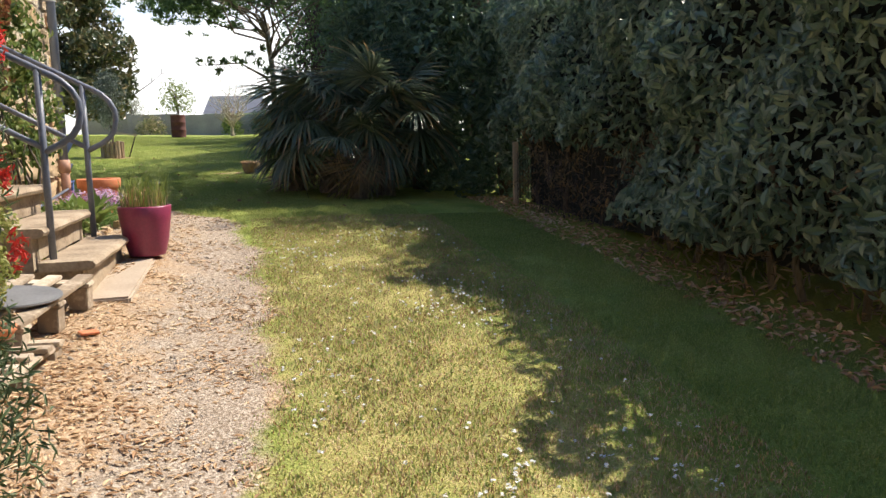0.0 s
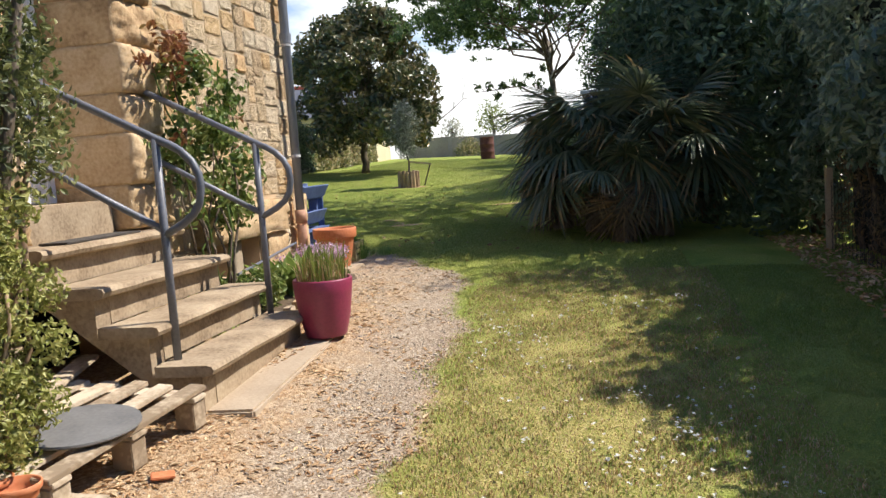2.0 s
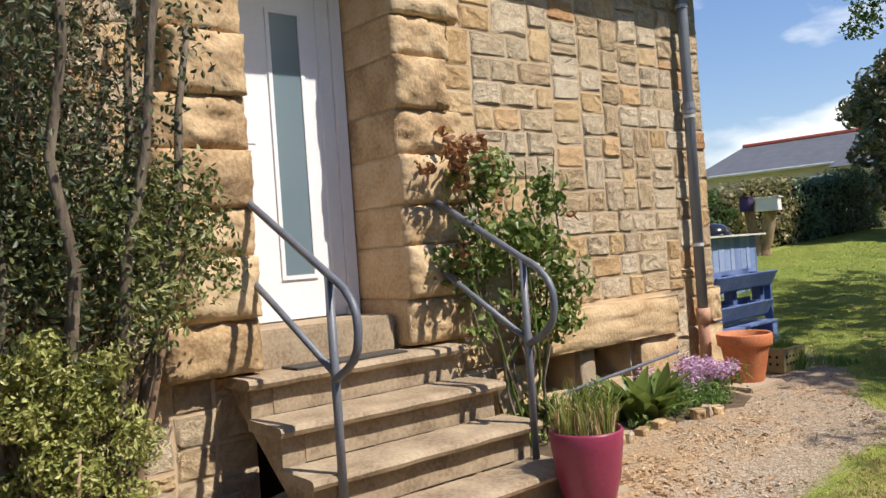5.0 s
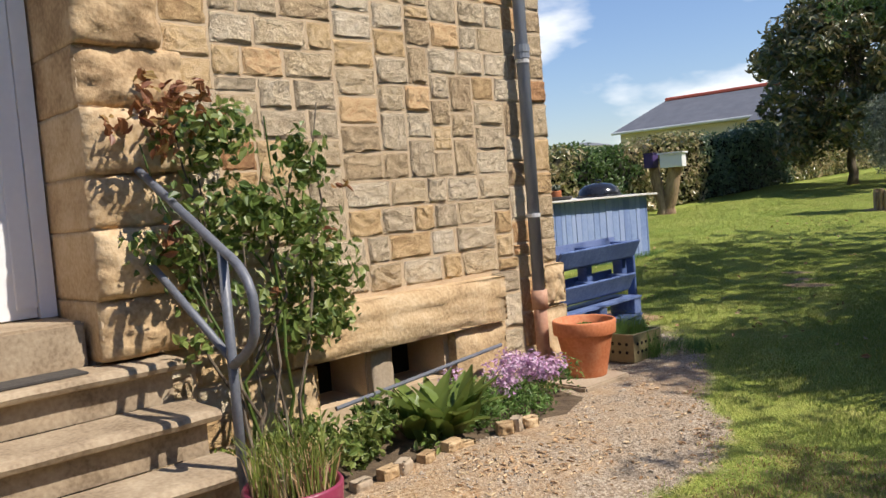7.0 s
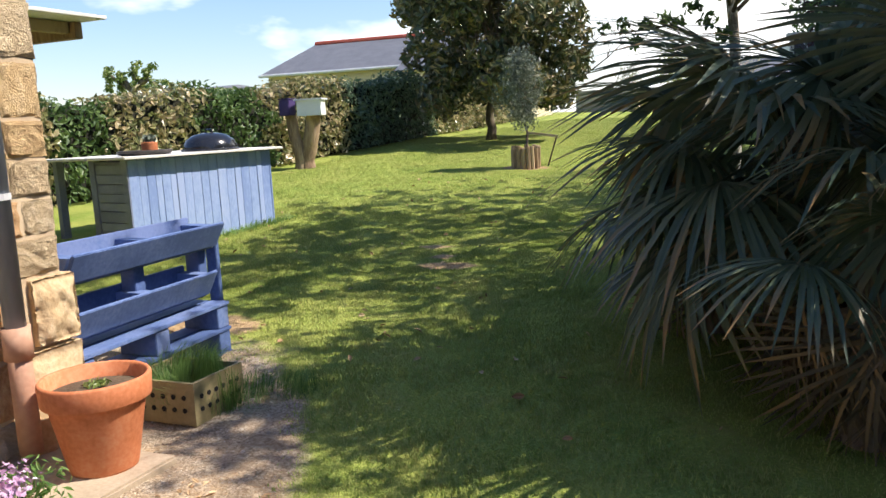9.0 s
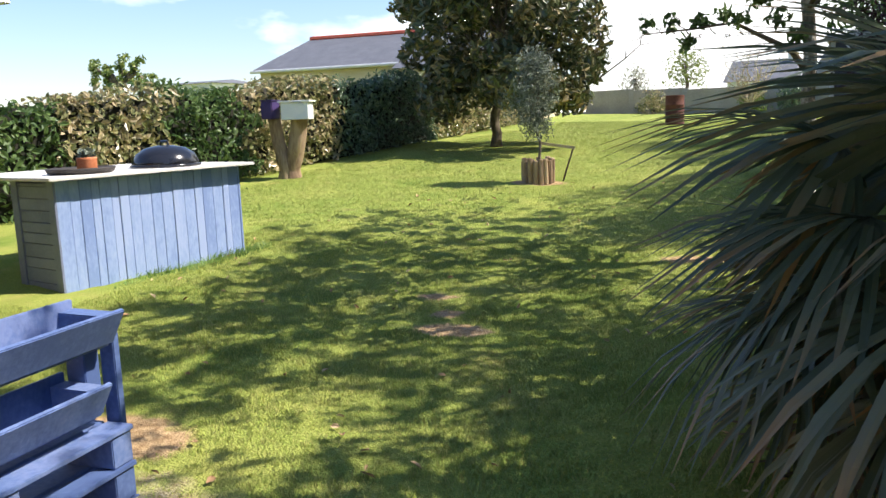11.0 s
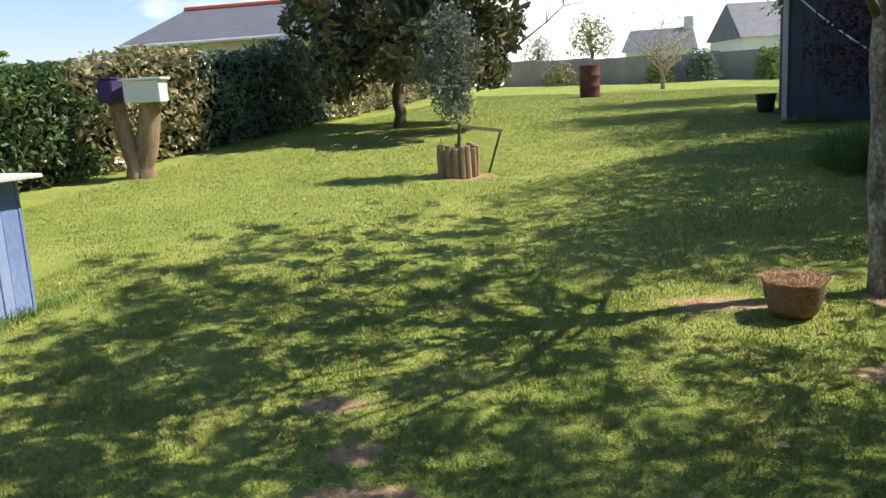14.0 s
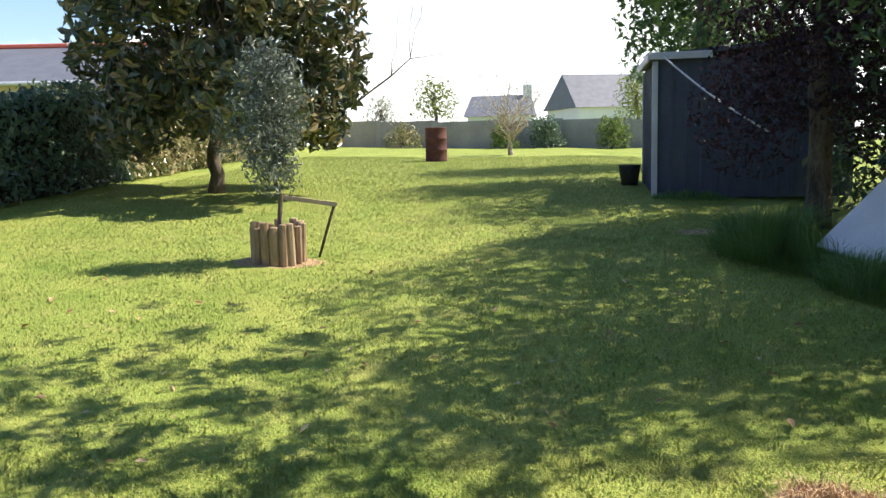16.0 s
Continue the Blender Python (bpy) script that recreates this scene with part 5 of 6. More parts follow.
for v in bed_soil.verts:
    u, w = v.co.x + .5, v.co.y + .5
    yy = 6.22 + w * 2.3
    e = float(np.interp(yy, [6.2, 7.0, 7.4, 8.2, 8.6], [-1.1, -1.16, -1.18, -1.05, -1.2]))
    xx = -1.84 + u * (e + 1.84)
    v.co = Vector((xx, yy, ground_at(xx, yy) + .03 * math.sin(math.pi * u) + .012 * noise.noise(Vector((xx * 9, yy * 9, 0))) + .004))
tagged(part("flower_bed", bed_soil, M_SOIL), "dark bare soil of the flower bed under the wall", "flower bed", kind="structure")

# tray with grass behind the big pot
ty = thing("yellow_tray", -1.62, 9.62, ground_at(-1.62, 9.62), "yellowed perforated plastic tray overgrown with grass", "tray")
tb = box(-.2, .2, -.17, .17, 0, .012, 0)
for sx in (-1, 1):
    box(sx * .2 - .008, sx * .2 + .008, -.178, .178, 0, .2, bm=tb)
    box(-.192, .192, sx * .17 - .008, sx * .17 + .008, 0, .2, bm=tb)
part("tray_body", tb, M_YTRAY, ty)
# flat near-black discs stand in for the shaded depth of the holes
for k in range(6):
    for j in range(2):
        part("hole", lathe([(.012, 0), (.012, .003)], 10), M_SHADE_FILL, ty).matrix_local = pose(.209, -.13 + k * .052, .07 + j * .06, 0, 90, 0)
        part("hole", lathe([(.012, 0), (.012, .003)], 10), M_SHADE_FILL, ty).matrix_local = pose(-.15 + k * .06, -.179, .07 + j * .06, 90, 0, 0)
r = np.random.RandomState(8)


def tuft(x, y, rx, ry, n, h, w, lean, mat, label, seed, z=0.0, name="grass_tuft"):
    rr_ = np.random.RandomState(seed)
    a, q = rr_.uniform(0, 6.28, n), np.sqrt(rr_.uniform(0, 1, n))
    px, py = rx * q * np.cos(a), ry * q * np.sin(a)
    g = ground_at(x, y)
    pz = gz(x + px, y + py) - g + z - h * (.62 * q ** 2 + rr_.uniform(0, .3, n)) * .9
    ob = link_mesh(name, blades(np.stack([px, py, pz], 1), h, w, lean, seed), mat)
    ob.matrix_world = pose(x, y, g)
    return tagged(ob, label, "grass", kind="stuff")


tuft(-1.62, 9.66, .24, .2, 2200, .24, .003, .7, L_LONGGRASS, "long grass growing over the plastic tray", 141, .14)
tuft(-1.35, 9.95, .3, .3, 1500, .14, .003, .7, L_LONGGRASS, "long grass beside the blue planter", 142)

# blue pallet planter
pl = thing("pallet_planter", -1.925, 9.89, ground_at(-2, 10.0), "blue painted two-tier planter made of a pallet", "planter", rz=4.4)
H = 1.475 - ground_at(-2, 10.0)


def trough(z, front, deep, parent, t_=.59, shift=0.0):
    fb = part("front_board", box(-.01, .01, -t_, t_, -.075, .075, .004), M_BLUE_DEEP, parent)
    fb.matrix_local = pose(front - .045, shift, z - .065, 0, 28, 0)
    part("back_board", box(front - deep, front - deep + .02, shift - t_, shift + t_, z - .12, z + .03, .004), M_BLUE_DEEP, parent)
    part("bottom_board", box(front - deep + .022, front - .095, shift - t_, shift + t_, z - .15, z - .13, .003), M_BLUE_DEEP, parent)
    for yy in (-t_ + .04, 0, t_ - .04):
        prof = [(front - deep + .022, z - .128), (front - .105, z - .128), (front - .04, z - .012), (front - deep + .022, z - .006)]
        part("divider", extrude_outline(prof, shift + yy - .04, shift + yy + .04), M_BLUE_DEEP, parent)


trough(H, 0, .27, pl)
trough(H - .27, -.02, .25, pl, .55, -.04)
# foot made of pallet decks and blocks
for z0, z1 in ((H - .49, H - .47), (H - .64, H - .62), (.0, .02)):
    for x0 in (-.30, -.16):
        part("deck_board", box(x0, x0 + .125, -.61, .61, z0, z1, .003), M_BLUE_DEEP, pl)
for yy in (-.55, 0, .55):
    part("block", box(-.28, -.045, yy - .055, yy + .055, H - .618, H - .492, .004), M_BLUE_DEEP, pl)
    part("block", box(-.28, -.045, yy - .055, yy + .055, .022, H - .642, .004), M_BLUE_DEEP, pl)
    part("strut", box(-.24, -.15, yy - .04, yy + .04, H - .428, H - .155, .004), M_BLUE_DEEP, pl)
for yy in (-.635, .635):
    part("end_post", box(-.17, -.10, yy - .018, yy + .018, -.03, H - .08, .004), M_BLUE_DEEP, pl)

# ---- outdoor bar ----
BX, BY = -5.07, 12.96
bang = -math.degrees(math.atan2(.42, 1.84))
bar = thing("outdoor_bar", BX, BY, ground_at(BX, BY) - .03, "outdoor bar clad in light blue boards with a pale top", "bar counter", rz=bang)
BL, BD, BH = 1.90, .68, .95
part("carcass", box(-BD, -.03, .03, BL - .03, 0, BH - .02), M_BLUE_GREY, bar)
rnd = random.Random(151)
y = 0.0
while y < BL - .01:
    w = min(rnd.choice((.075, .09, .105, .12)), BL - y)
    part("board", box(-.028, rnd.uniform(-.006, .004), y + .0015, y + w - .0015, -.02 + rnd.uniform(-.03, .01), BH - .01, .003), M_BLUE, bar)
    y += w
zc = 0.0
while zc < BH - .03:
    w = min(rnd.choice((.1, .12, .09)), BH - .02 - zc)
    part("side_board", box(-BD + .1, -.1, -.0, .028, zc + .003, zc + w - .003, .003), M_BLUE_GREY, bar)
    zc += w
for x0, x1 in ((-BD, -BD + .1), (-.1, 0)):
    part("side_post", box(x0, x1, -.012, .028, -.02, BH - .005, .003), M_BLUE_GREY, bar)
top_bm = box(-BD - .9, .12, -.10, BL + .10, BH, BH + .028, .005)
part("worktop", top_bm, M_BARTOP, bar, "pale grey board worktop")
part("back_post", box(-1.5, -1.42, .05, .13, 0, BH - .005), M_BLUE_GREY, bar)
part("back_post", box(-1.5, -1.42, BL - .13, BL - .05, 0, BH - .005), M_BLUE_GREY, bar)
bz = ground_at(BX, BY) - .03 + BH + .028
bm_ = pose(BX, BY, bz, 0, 0, bang)
kettle = thing("kettle_barbecue", 0, 0, 0, "round black enamel barbecue lid set in the bar top", "barbecue")
kettle.matrix_world = bm_ @ pose(-.33, 1.30, .001)
part("lid", lathe([(.30, 0), (.31, .02), (.305, .05), (.27, .12), (.19, .175), (.08, .20), (.005, .203)], 40), M_BLACK, kettle, smooth=True)
part("lid_rim", lathe([(.315, .0), (.325, .006), (.325, .02), (.312, .026)], 40), M_BLACK, kettle, smooth=True)
part("lid_handle", tube([(-.06, 0, .20), (-.05, 0, .235), (.05, 0, .235), (.06, 0, .20)], .012, 8), M_BLACK, kettle)
grill = thing("grill_pan", 0, 0, 0, "dark round iron grill pan on the bar top", "pan")
grill.matrix_world = bm_ @ pose(-.30, .42, .001)
part("pan", lathe([(.24, 0), (.27, .012), (.285, .045), (.28, .05), (.262, .018), (.02, .012)], 36), M_DARKIRON, grill, smooth=True)
part("pan_handle", box(-.42, -.28, -.03, .03, .03, .045, .005), M_DARKIRON, grill)
mug = flower_pot(0, 0, 0, .085, .078, .12, M_TERRA, "brown clay pot with dry succulents on the pan", soil=.95)
mug.matrix_world = bm_ @ pose(-.28, .47, .015)
p, o = shell_points([((0, 0, .15), (.07, .07, .05))], 90, 153, .2)
succ = link_mesh("succulent", leaves(p, o, .05, .5, .9, 154), L_OLIVE)
succ.matrix_world = mug.matrix_world.copy()
tagged(succ, "small grey-green succulent in the clay pot", "succulent")
tuft(-4.62, 14.55, .16, .75, 900, .13, .006, .7, L_LONGGRASS, "uncut grass along the foot of the bar", 155)
tuft(-4.78, 13.75, .12, .6, 500, .10, .006, .7, L_LONGGRASS, "uncut grass along the bar boards", 156)

# terrace roof at the back of the house
porch = thing("terrace_roof", -4.3, 12.0, 2.93, "thin pale terrace roof on brown timber beams behind the house", "terrace roof", kind="structure")
part("roof_sheet", box(-5, .12, -2.5, .0, .04, .07, .004), M_BARTOP, porch)
part("beam", box(-5, -.12, -.12, -.04, -.10, .036, .006), M_LOG, porch)
part("rafter", box(-.25, -.17, -2.5, -.13, -.06, .036, .005), M_LOG, porch)
part("post", box(-1.20, -1.08, -.13, -.01, -2.3, -.11, .006), M_LOG, porch)

# nest box on stumps by the hedge
for sx, sy, lean, h, rr0, lab in ((-7.43, 19.78, -9, 1.0, .11, "old upright tree stump carrying a purple pot"), (-7.36, 19.86, 13, .98, .14, "old leaning tree stump carrying a white box")):
    s = thing("tree_stump", sx, sy, ground_at(sx, sy), lab, "tree stump", "stumps by the hedge")
    bm = tube([(0, 0, -.05), (.01, 0, .15), (math.sin(radians(lean)) * h * .6, 0, h * .55), (math.sin(radians(lean)) * h, 0, h)], [rr0 * 1.25, rr0 * 1.05, rr0, rr0 * .95], 14)
    bmesh.ops.subdivide_edges(bm, edges=[e for e in bm.edges if abs(e.verts[0].co.z - e.verts[1].co.z) > .05], cuts=4)
    for v in bm.verts:
        v.co += Vector((noise.noise(v.co * 6), noise.noise(v.co * 6 + Vector((9, 0, 0))), 0)) * .02
    part("trunk_piece", bm, M_LOG, s, smooth=True)
wb = thing("white_nest_box", -7.05, 19.78, ground_at(-7.4, 19.8) + .97, "white painted wooden box with overhanging lid on a stump", "box", rz=14)
part("body", box(-.30, .16, -.15, .15, -.005, .27, .006), M_WHITE, wb)
part("lid", box(-.34, .20, -.19, .19, .272, .302, .006), M_WHITE, wb)
pp = thing("purple_pot", -7.59, 19.66, ground_at(-7.6, 19.66) + .99, "square purple plastic pot on a stump", "pot")
part("pot_body", box(-.09, .13, -.12, .12, 0, .29, .015), M_PURPLE, pp)
part("pot_rim", box(-.10, .14, -.13, .13, .292, .315, .008), M_PURPLE, pp)

# oil drum
drum = thing("oil_drum", -2.92, 34.5, ground_at(-2.92, 34.5), "rusty dark red steel oil drum standing on the lawn", "drum")
part("drum_body", lathe([(.28, 0), (.292, .01), (.285, .03), (.285, .28), (.298, .30), (.285, .32), (.285, .58), (.298, .60), (.285, .62), (.285, .86), (.294, .88), (.285, .895), (.27, .87), (.26, .05)], 32), M_RUST, drum, smooth=True)

# metal shed
SX, SY_, SZ = 1.02, 24.3, ground_at(1.02, 24.9)
shed = thing("metal_shed", SX, SY_, SZ - .06, "low blue-grey ribbed metal garden shed with pale trim", "shed", rz=-5)
part("body", box(0.02, 2.6, 0.02, 1.93, 0, 1.90), M_SHED, shed)
for k in range(13):
    part("rib", box(.01 + k * .2, .06 + k * .2, .0, .018, .02, 1.88, .006), M_SHED, shed)
for k in range(10):
    part("rib", box(0, .018, .02 + k * .2, .07 + k * .2, .02, 1.88, .006), M_SHED, shed)
rf = extrude_outline([(-.07, 1.90), (2.67, 2.12), (2.67, 2.18), (-.07, 1.96)], -.08, 2.02)
part("roof", rf, M_SHED, shed)
part("roof_trim", box(-.10, -.072, -.08, 2.02, 1.87, 1.97, .004), M_TRIM, shed, "pale metal eaves trim")
part("roof_trim", box(-.07, .75, -.105, -.083, 1.89, 1.985, .004), M_TRIM, shed, "pale metal eaves trim")
part("corner_trim", box(-.02, .018, 1.90, 1.97, 0, 1.87, .003), M_PIPE, shed)
part("corner_trim", box(-.03, .045, -.03, .03, 0, 1.87, .003), M_TRIM, shed)
bucket = thing("black_bucket", .92, 25.9, ground_at(.92, 25.9), "black plastic bucket beside the shed", "bucket")
part("bucket_body", lathe([(.13, 0), (.17, .30), (.18, .32), (.165, .31), (.12, .03)], 20), M_DARKIRON, bucket, smooth=True)
rope = [Vector((1.12, 24.18, 3.30)).lerp(Vector((1.95, 22.3, 2.25)), k / 10) - Vector((0, 0, .05 * math.sin(math.pi * k / 10))) for k in range(11)]
tagged(part("clothes_line", tube(rope, .012, 6), M_TRIM), "pale rope slung from the shed corner", "rope")
evergreen(2.35, 21.9, 3.9, 1.45, 15000, 161, L_PURPLE, "dark purple-leaved plum shrub in front of the shed", .07, .25, "shrub", "plum_shrub")
evergreen(3.85, 22.6, 5.2, 1.5, 8500, 168, L_LAUREL, "dense dark evergreen tree beside the shed", low=.05)
evergreen(3.3, 19.9, 2.8, 1.1, 6000, 162, L_LAUREL, "dark evergreen bush behind the stacked boards", .12, .05, "shrub", "evergreen_bush")
evergreen(3.3, 16.5, 3.1, 1.2, 6000, 163, L_LAUREL, "dark evergreen bush behind the garden tree", .12, .03, "shrub", "evergreen_bush")
evergreen(3.0, 18.9, 5.4, 2.3, 7500, 166, L_DECID, "leafy light green tree behind the leaning panel", .10, .45)
# added tree, placed so that its crown shades the middle of the lawn
evergreen(3.35, 14.4, 6.3, 2.0, 6500, 167, L_DECID, "added leafy tree by the conifer, there to dapple the lawn", .10, .4)
# added tree, hidden behind the shed, that casts shade over the upper lawn
evergreen(3.6, 31.5, 7.6, 2.5, 8000, 165, L_DECID, "added tall tree behind the shed, there to shade the upper lawn", .15, .3)
evergreen(2.3, 27.0, 5.6, 2.1, 7000, 164, L_DECID, "leafy tree standing behind the shed roof", .14, .35)
board = thing("leaning_panel", 2.12, 19.55, ground_at(2.1, 19.55), "weathered pale grey panel leaning on a heap", "panel")
pb = part("panel", box(-.45, .45, -.55, .55, -.02, .02, .006), M_BARTOP, board)
pb.matrix_local = pose(.05, 0, .42, 8, -42, 12)
heap = rough_block(-.5, .5, 0, .42, -.3, .3, 171, M_BARK, "earth_heap", None, .08)
heap.matrix_world = pose(2.42, 19.6, ground_at(2.4, 19.6) - .03)
tagged(heap, "heap of dark earth and branches under the panel", "heap")
tuft(1.45, 20.3, .55, .9, 9000, .66, .007, 1.0, L_LONGGRASS, "tall dark grass growing by the shed", 172)
tuft(1.75, 19.0, .4, .6, 4000, .42, .007, 1.0, L_LONGGRASS, "tall grass growing beside the boards", 173)
tuft(1.75, 17.5, .4, .6, 4500, .42, .007, 1.0, L_LONGGRASS, "tall bright grass at the lawn's edge", 174)
tuft(1.5, 24.1, .6, .2, 1300, .18, .01, .8, L_LONGGRASS, "grass along the foot of the shed", 175)

# basket and dish by the garden tree
basket = thing("coir_basket", 0.01, 15.2, ground_at(0, 15.2), "worn round wicker basket lined with coir and dry grass", "basket")
bk = lathe([(.10, 0), (.128, .04), (.152, .11), (.162, .18), (.168, .20), (.155, .203), (.14, .17)], 30)
for v in bk.verts:
    k = 1 + .035 * noise.noise(v.co * 22)
    v.co.x *= k
    v.co.y *= k
part("basket_body", bk, M_BASKET, basket, smooth=True)
part("soil", lathe([(.14, .13), (.145, .18), (.02, .195)], 20), M_SOIL, basket)
a, q = r.uniform(0, 6.28, 900), .165 * np.sqrt(r.uniform(.2, 1, 900))
link_mesh("dry_grass", blades(np.stack([q * np.cos(a), q * np.sin(a), np.full(900, .185)], 1), .075, .004, 1.7, 9), L_STRAW, basket)
for k in range(7):
    b = rough_block(-.06, .06, 0, .05, -.05, .05, 180 + k, M_ASHLAR, "loose_stone", None, .02)
    xx, yy = .45 + .13 * k % .6 + .15, 15.05 + .22 * (k % 4) + .1 * (k // 4)
    b.matrix_world = pose(xx, yy, ground_at(xx, yy) - .025, 0, 0, 50 * k)
    tagged(b, "small stone in the bare soil by the tree", "stone", "stones by the tree")

# ---- beyond the lawn ----
def block_wall(x0, y0, x1, y1, h):
    ob = thing("garden_wall", 0, 0, 0, "grey concrete block boundary wall", "wall")
    n = 7
    for k in range(n):
        a, b = k / n, (k + 1) / n
        p0, p1 = Vector((x0 + (x1 - x0) * a, y0 + (y1 - y0) * a, 0)), Vector((x0 + (x1 - x0) * b, y0 + (y1 - y0) * b, 0))
        L = (p1 - p0).length
        bm = box(0, L - .01, -.1, .1, -.4, h)
        w = part("wall_bay", bm, M_BLOCK, ob)
        w.matrix_local = pose(p0.x, p0.y, ground_at(p0.x, p0.y), 0, 0, math.degrees(math.atan2(p1.y - p0.y, p1.x - p0.x)))
        c = part("pier", box(-.14, .14, -.14, .14, -.4, h + .06), M_BLOCK, ob)
        c.matrix_local = pose(p0.x, p0.y, ground_at(p0.x, p0.y), 0, 0, 0)
    return ob


block_wall(-9.5, 50.5, 9.0, 44.0, 1.12)


def far_house(x, y, z, w, d, h, roof, rz, wall, label, hip=0.0, ridge=False, chimneys=(), wins=()):
    ob = thing("house", x, y, z, label, "house", rz=rz)
    part("wall", box(0, w, 0, d, -3, h), wall, ob)
    b = bmesh.new()
    o = .3
    v = [b.verts.new(c) for c in [(-o, -o, h), (w + o, -o, h), (w + o, d + o, h), (-o, d + o, h), (hip, d / 2, h + roof), (w - hip, d / 2, h + roof)]]
    for q in [(0, 1, 5, 4), (2, 3, 4, 5), (3, 0, 4), (1, 2, 5), (3, 2, 1, 0)]:
        b.faces.new([v[i] for i in q])
    rf_ = part("roof", b, M_SLATE, ob)
    if ridge:
        part("ridge", tube([(hip, d / 2, h + roof), (w - hip, d / 2, h + roof)], .14, 8), M_RIDGE, rf_, "red ridge tiles")
        part("eaves_gutter", tube([(-o, -o - .05, h - .05), (w + o, -o - .05, h - .05)], .07, 8), M_TRIM, rf_)
    for cx in chimneys:
        part("chimney", box(cx - .35, cx + .35, d / 2 - .4, d / 2 + .4, h + roof - .7, h + roof + .75), wall, ob)
    for x0, x1, z0, z1 in wins:
        wn_ = part("window", box(x0, x1, -.03, .02, z0, z1), M_WHITE, ob)
        part("pane", box(x0 + .08, x1 - .08, -.035, -.031, z0 + .08, z1 - .08), M_GLASS, wn_)
    return ob


far_house(-21.7, 39.6, 1.4, 11.0, 7.5, 3.25, 1.65, 6, M_RENDER, "long low cream house with slate roof and red ridge tiles", .8, True, (), ((1.2, 3.6, 2.0, 2.75), (5.5, 7.2, 2.0, 2.75)))
far_house(-14.2, 38.6, 1.4, 5.5, 5.0, 2.9, 1.5, 6, M_RENDER, "lower cream wing with slate roof", .3)
far_house(-4.1, 75, 1.2, 4.7, 6, 3.0, 1.7, -4, M_RENDER_W, "distant slate-roofed house with white chimney", 0, False, (4.4,))
far_house(4.6, 80, 1.2, 9.5, 7, 3.7, 2.9, 18, M_RENDER_W, "distant white gabled house with dark slate roof", 0, False, (7.0,), ((6.2, 7.0, 3.0, 4.2),))
far_house(-47, 60, 1.0, 6.5, 6, 4.7, .35, 0, M_RENDER_W, "distant white flat-roofed building behind the hedge", .3)
for ex, ey, eh, er, en, sd, mt, lab, lw in ((-7.0, 51.5, 2.2, 1.1, 900, 201, L_SMALLDECID, "hazy leafless shrub behind the block wall", .2), (-4.3, 49.8, 2.9, 1.5, 900, 202, L_YELLOW, "pale green young tree behind the wall", .5), (5.6, 56, 3.4, 1.5, 1500, 203, L_YELLOW, "yellow-green shrub behind the wall", .2),
                                            (3.0, 44.9, 1.1, .8, 900, 204, L_ROSE, "green shrub at the foot of the wall", .1), (-1.2, 46.4, .9, .7, 700, 205, L_ROSE, "low green shrub at the foot of the wall", .1), (.5, 46.0, 1.1, .9, 900, 210, L_LAUREL, "dark green shrub at the foot of the wall", .1),
                                            (-5.5, 47.6, .8, 1.0, 800, 206, L_HEDGE, "low mixed shrub at the foot of the wall", .1)):
    evergreen(ex, ey, eh, er, en, sd, mt, lab, .16, lw, "shrub", "far_shrub")

# pollarded tree behind the hedge: a few stub arms, each with a leafy head
pz_ = ground_at(-30.8, 40.5)
pollard = thing("pollarded_tree", -30.8, 40.5, pz_, "pollarded tree with stubby arms and fresh green leaf heads", "tree")
part("trunk", tube([(0, 0, -.1), (.05, 0, 1.2), (0, 0, 2.4)], [.22, .18, .2], 10), M_BARK, pollard, smooth=True)
heads = []
for hx, hz in ((-1.6, 5.9), (-.8, 5.6), (.2, 6.05), (1.1, 5.85), (1.7, 5.0)):
    top = hz - pz_
    part("limb", tube([(0, 0, 2.3), (hx * .6, 0, 2.9), (hx, 0, top - .4)], [.14, .10, .07], 7), M_BARK, pollard, smooth=True)
    for q_ in range(5):
        heads.append(((hx + .16 * math.sin(q_ * 2.1 + hx), .2 * math.cos(q_ * 2.4), top - .15 - .27 * q_), (.30 - .02 * q_, .30, .2)))
p, o = shell_points(heads, 1500, 207, .2)
link_mesh("crown", leaves(p, o, .2, .5, .9, 208, .4), L_ROSE, pollard)

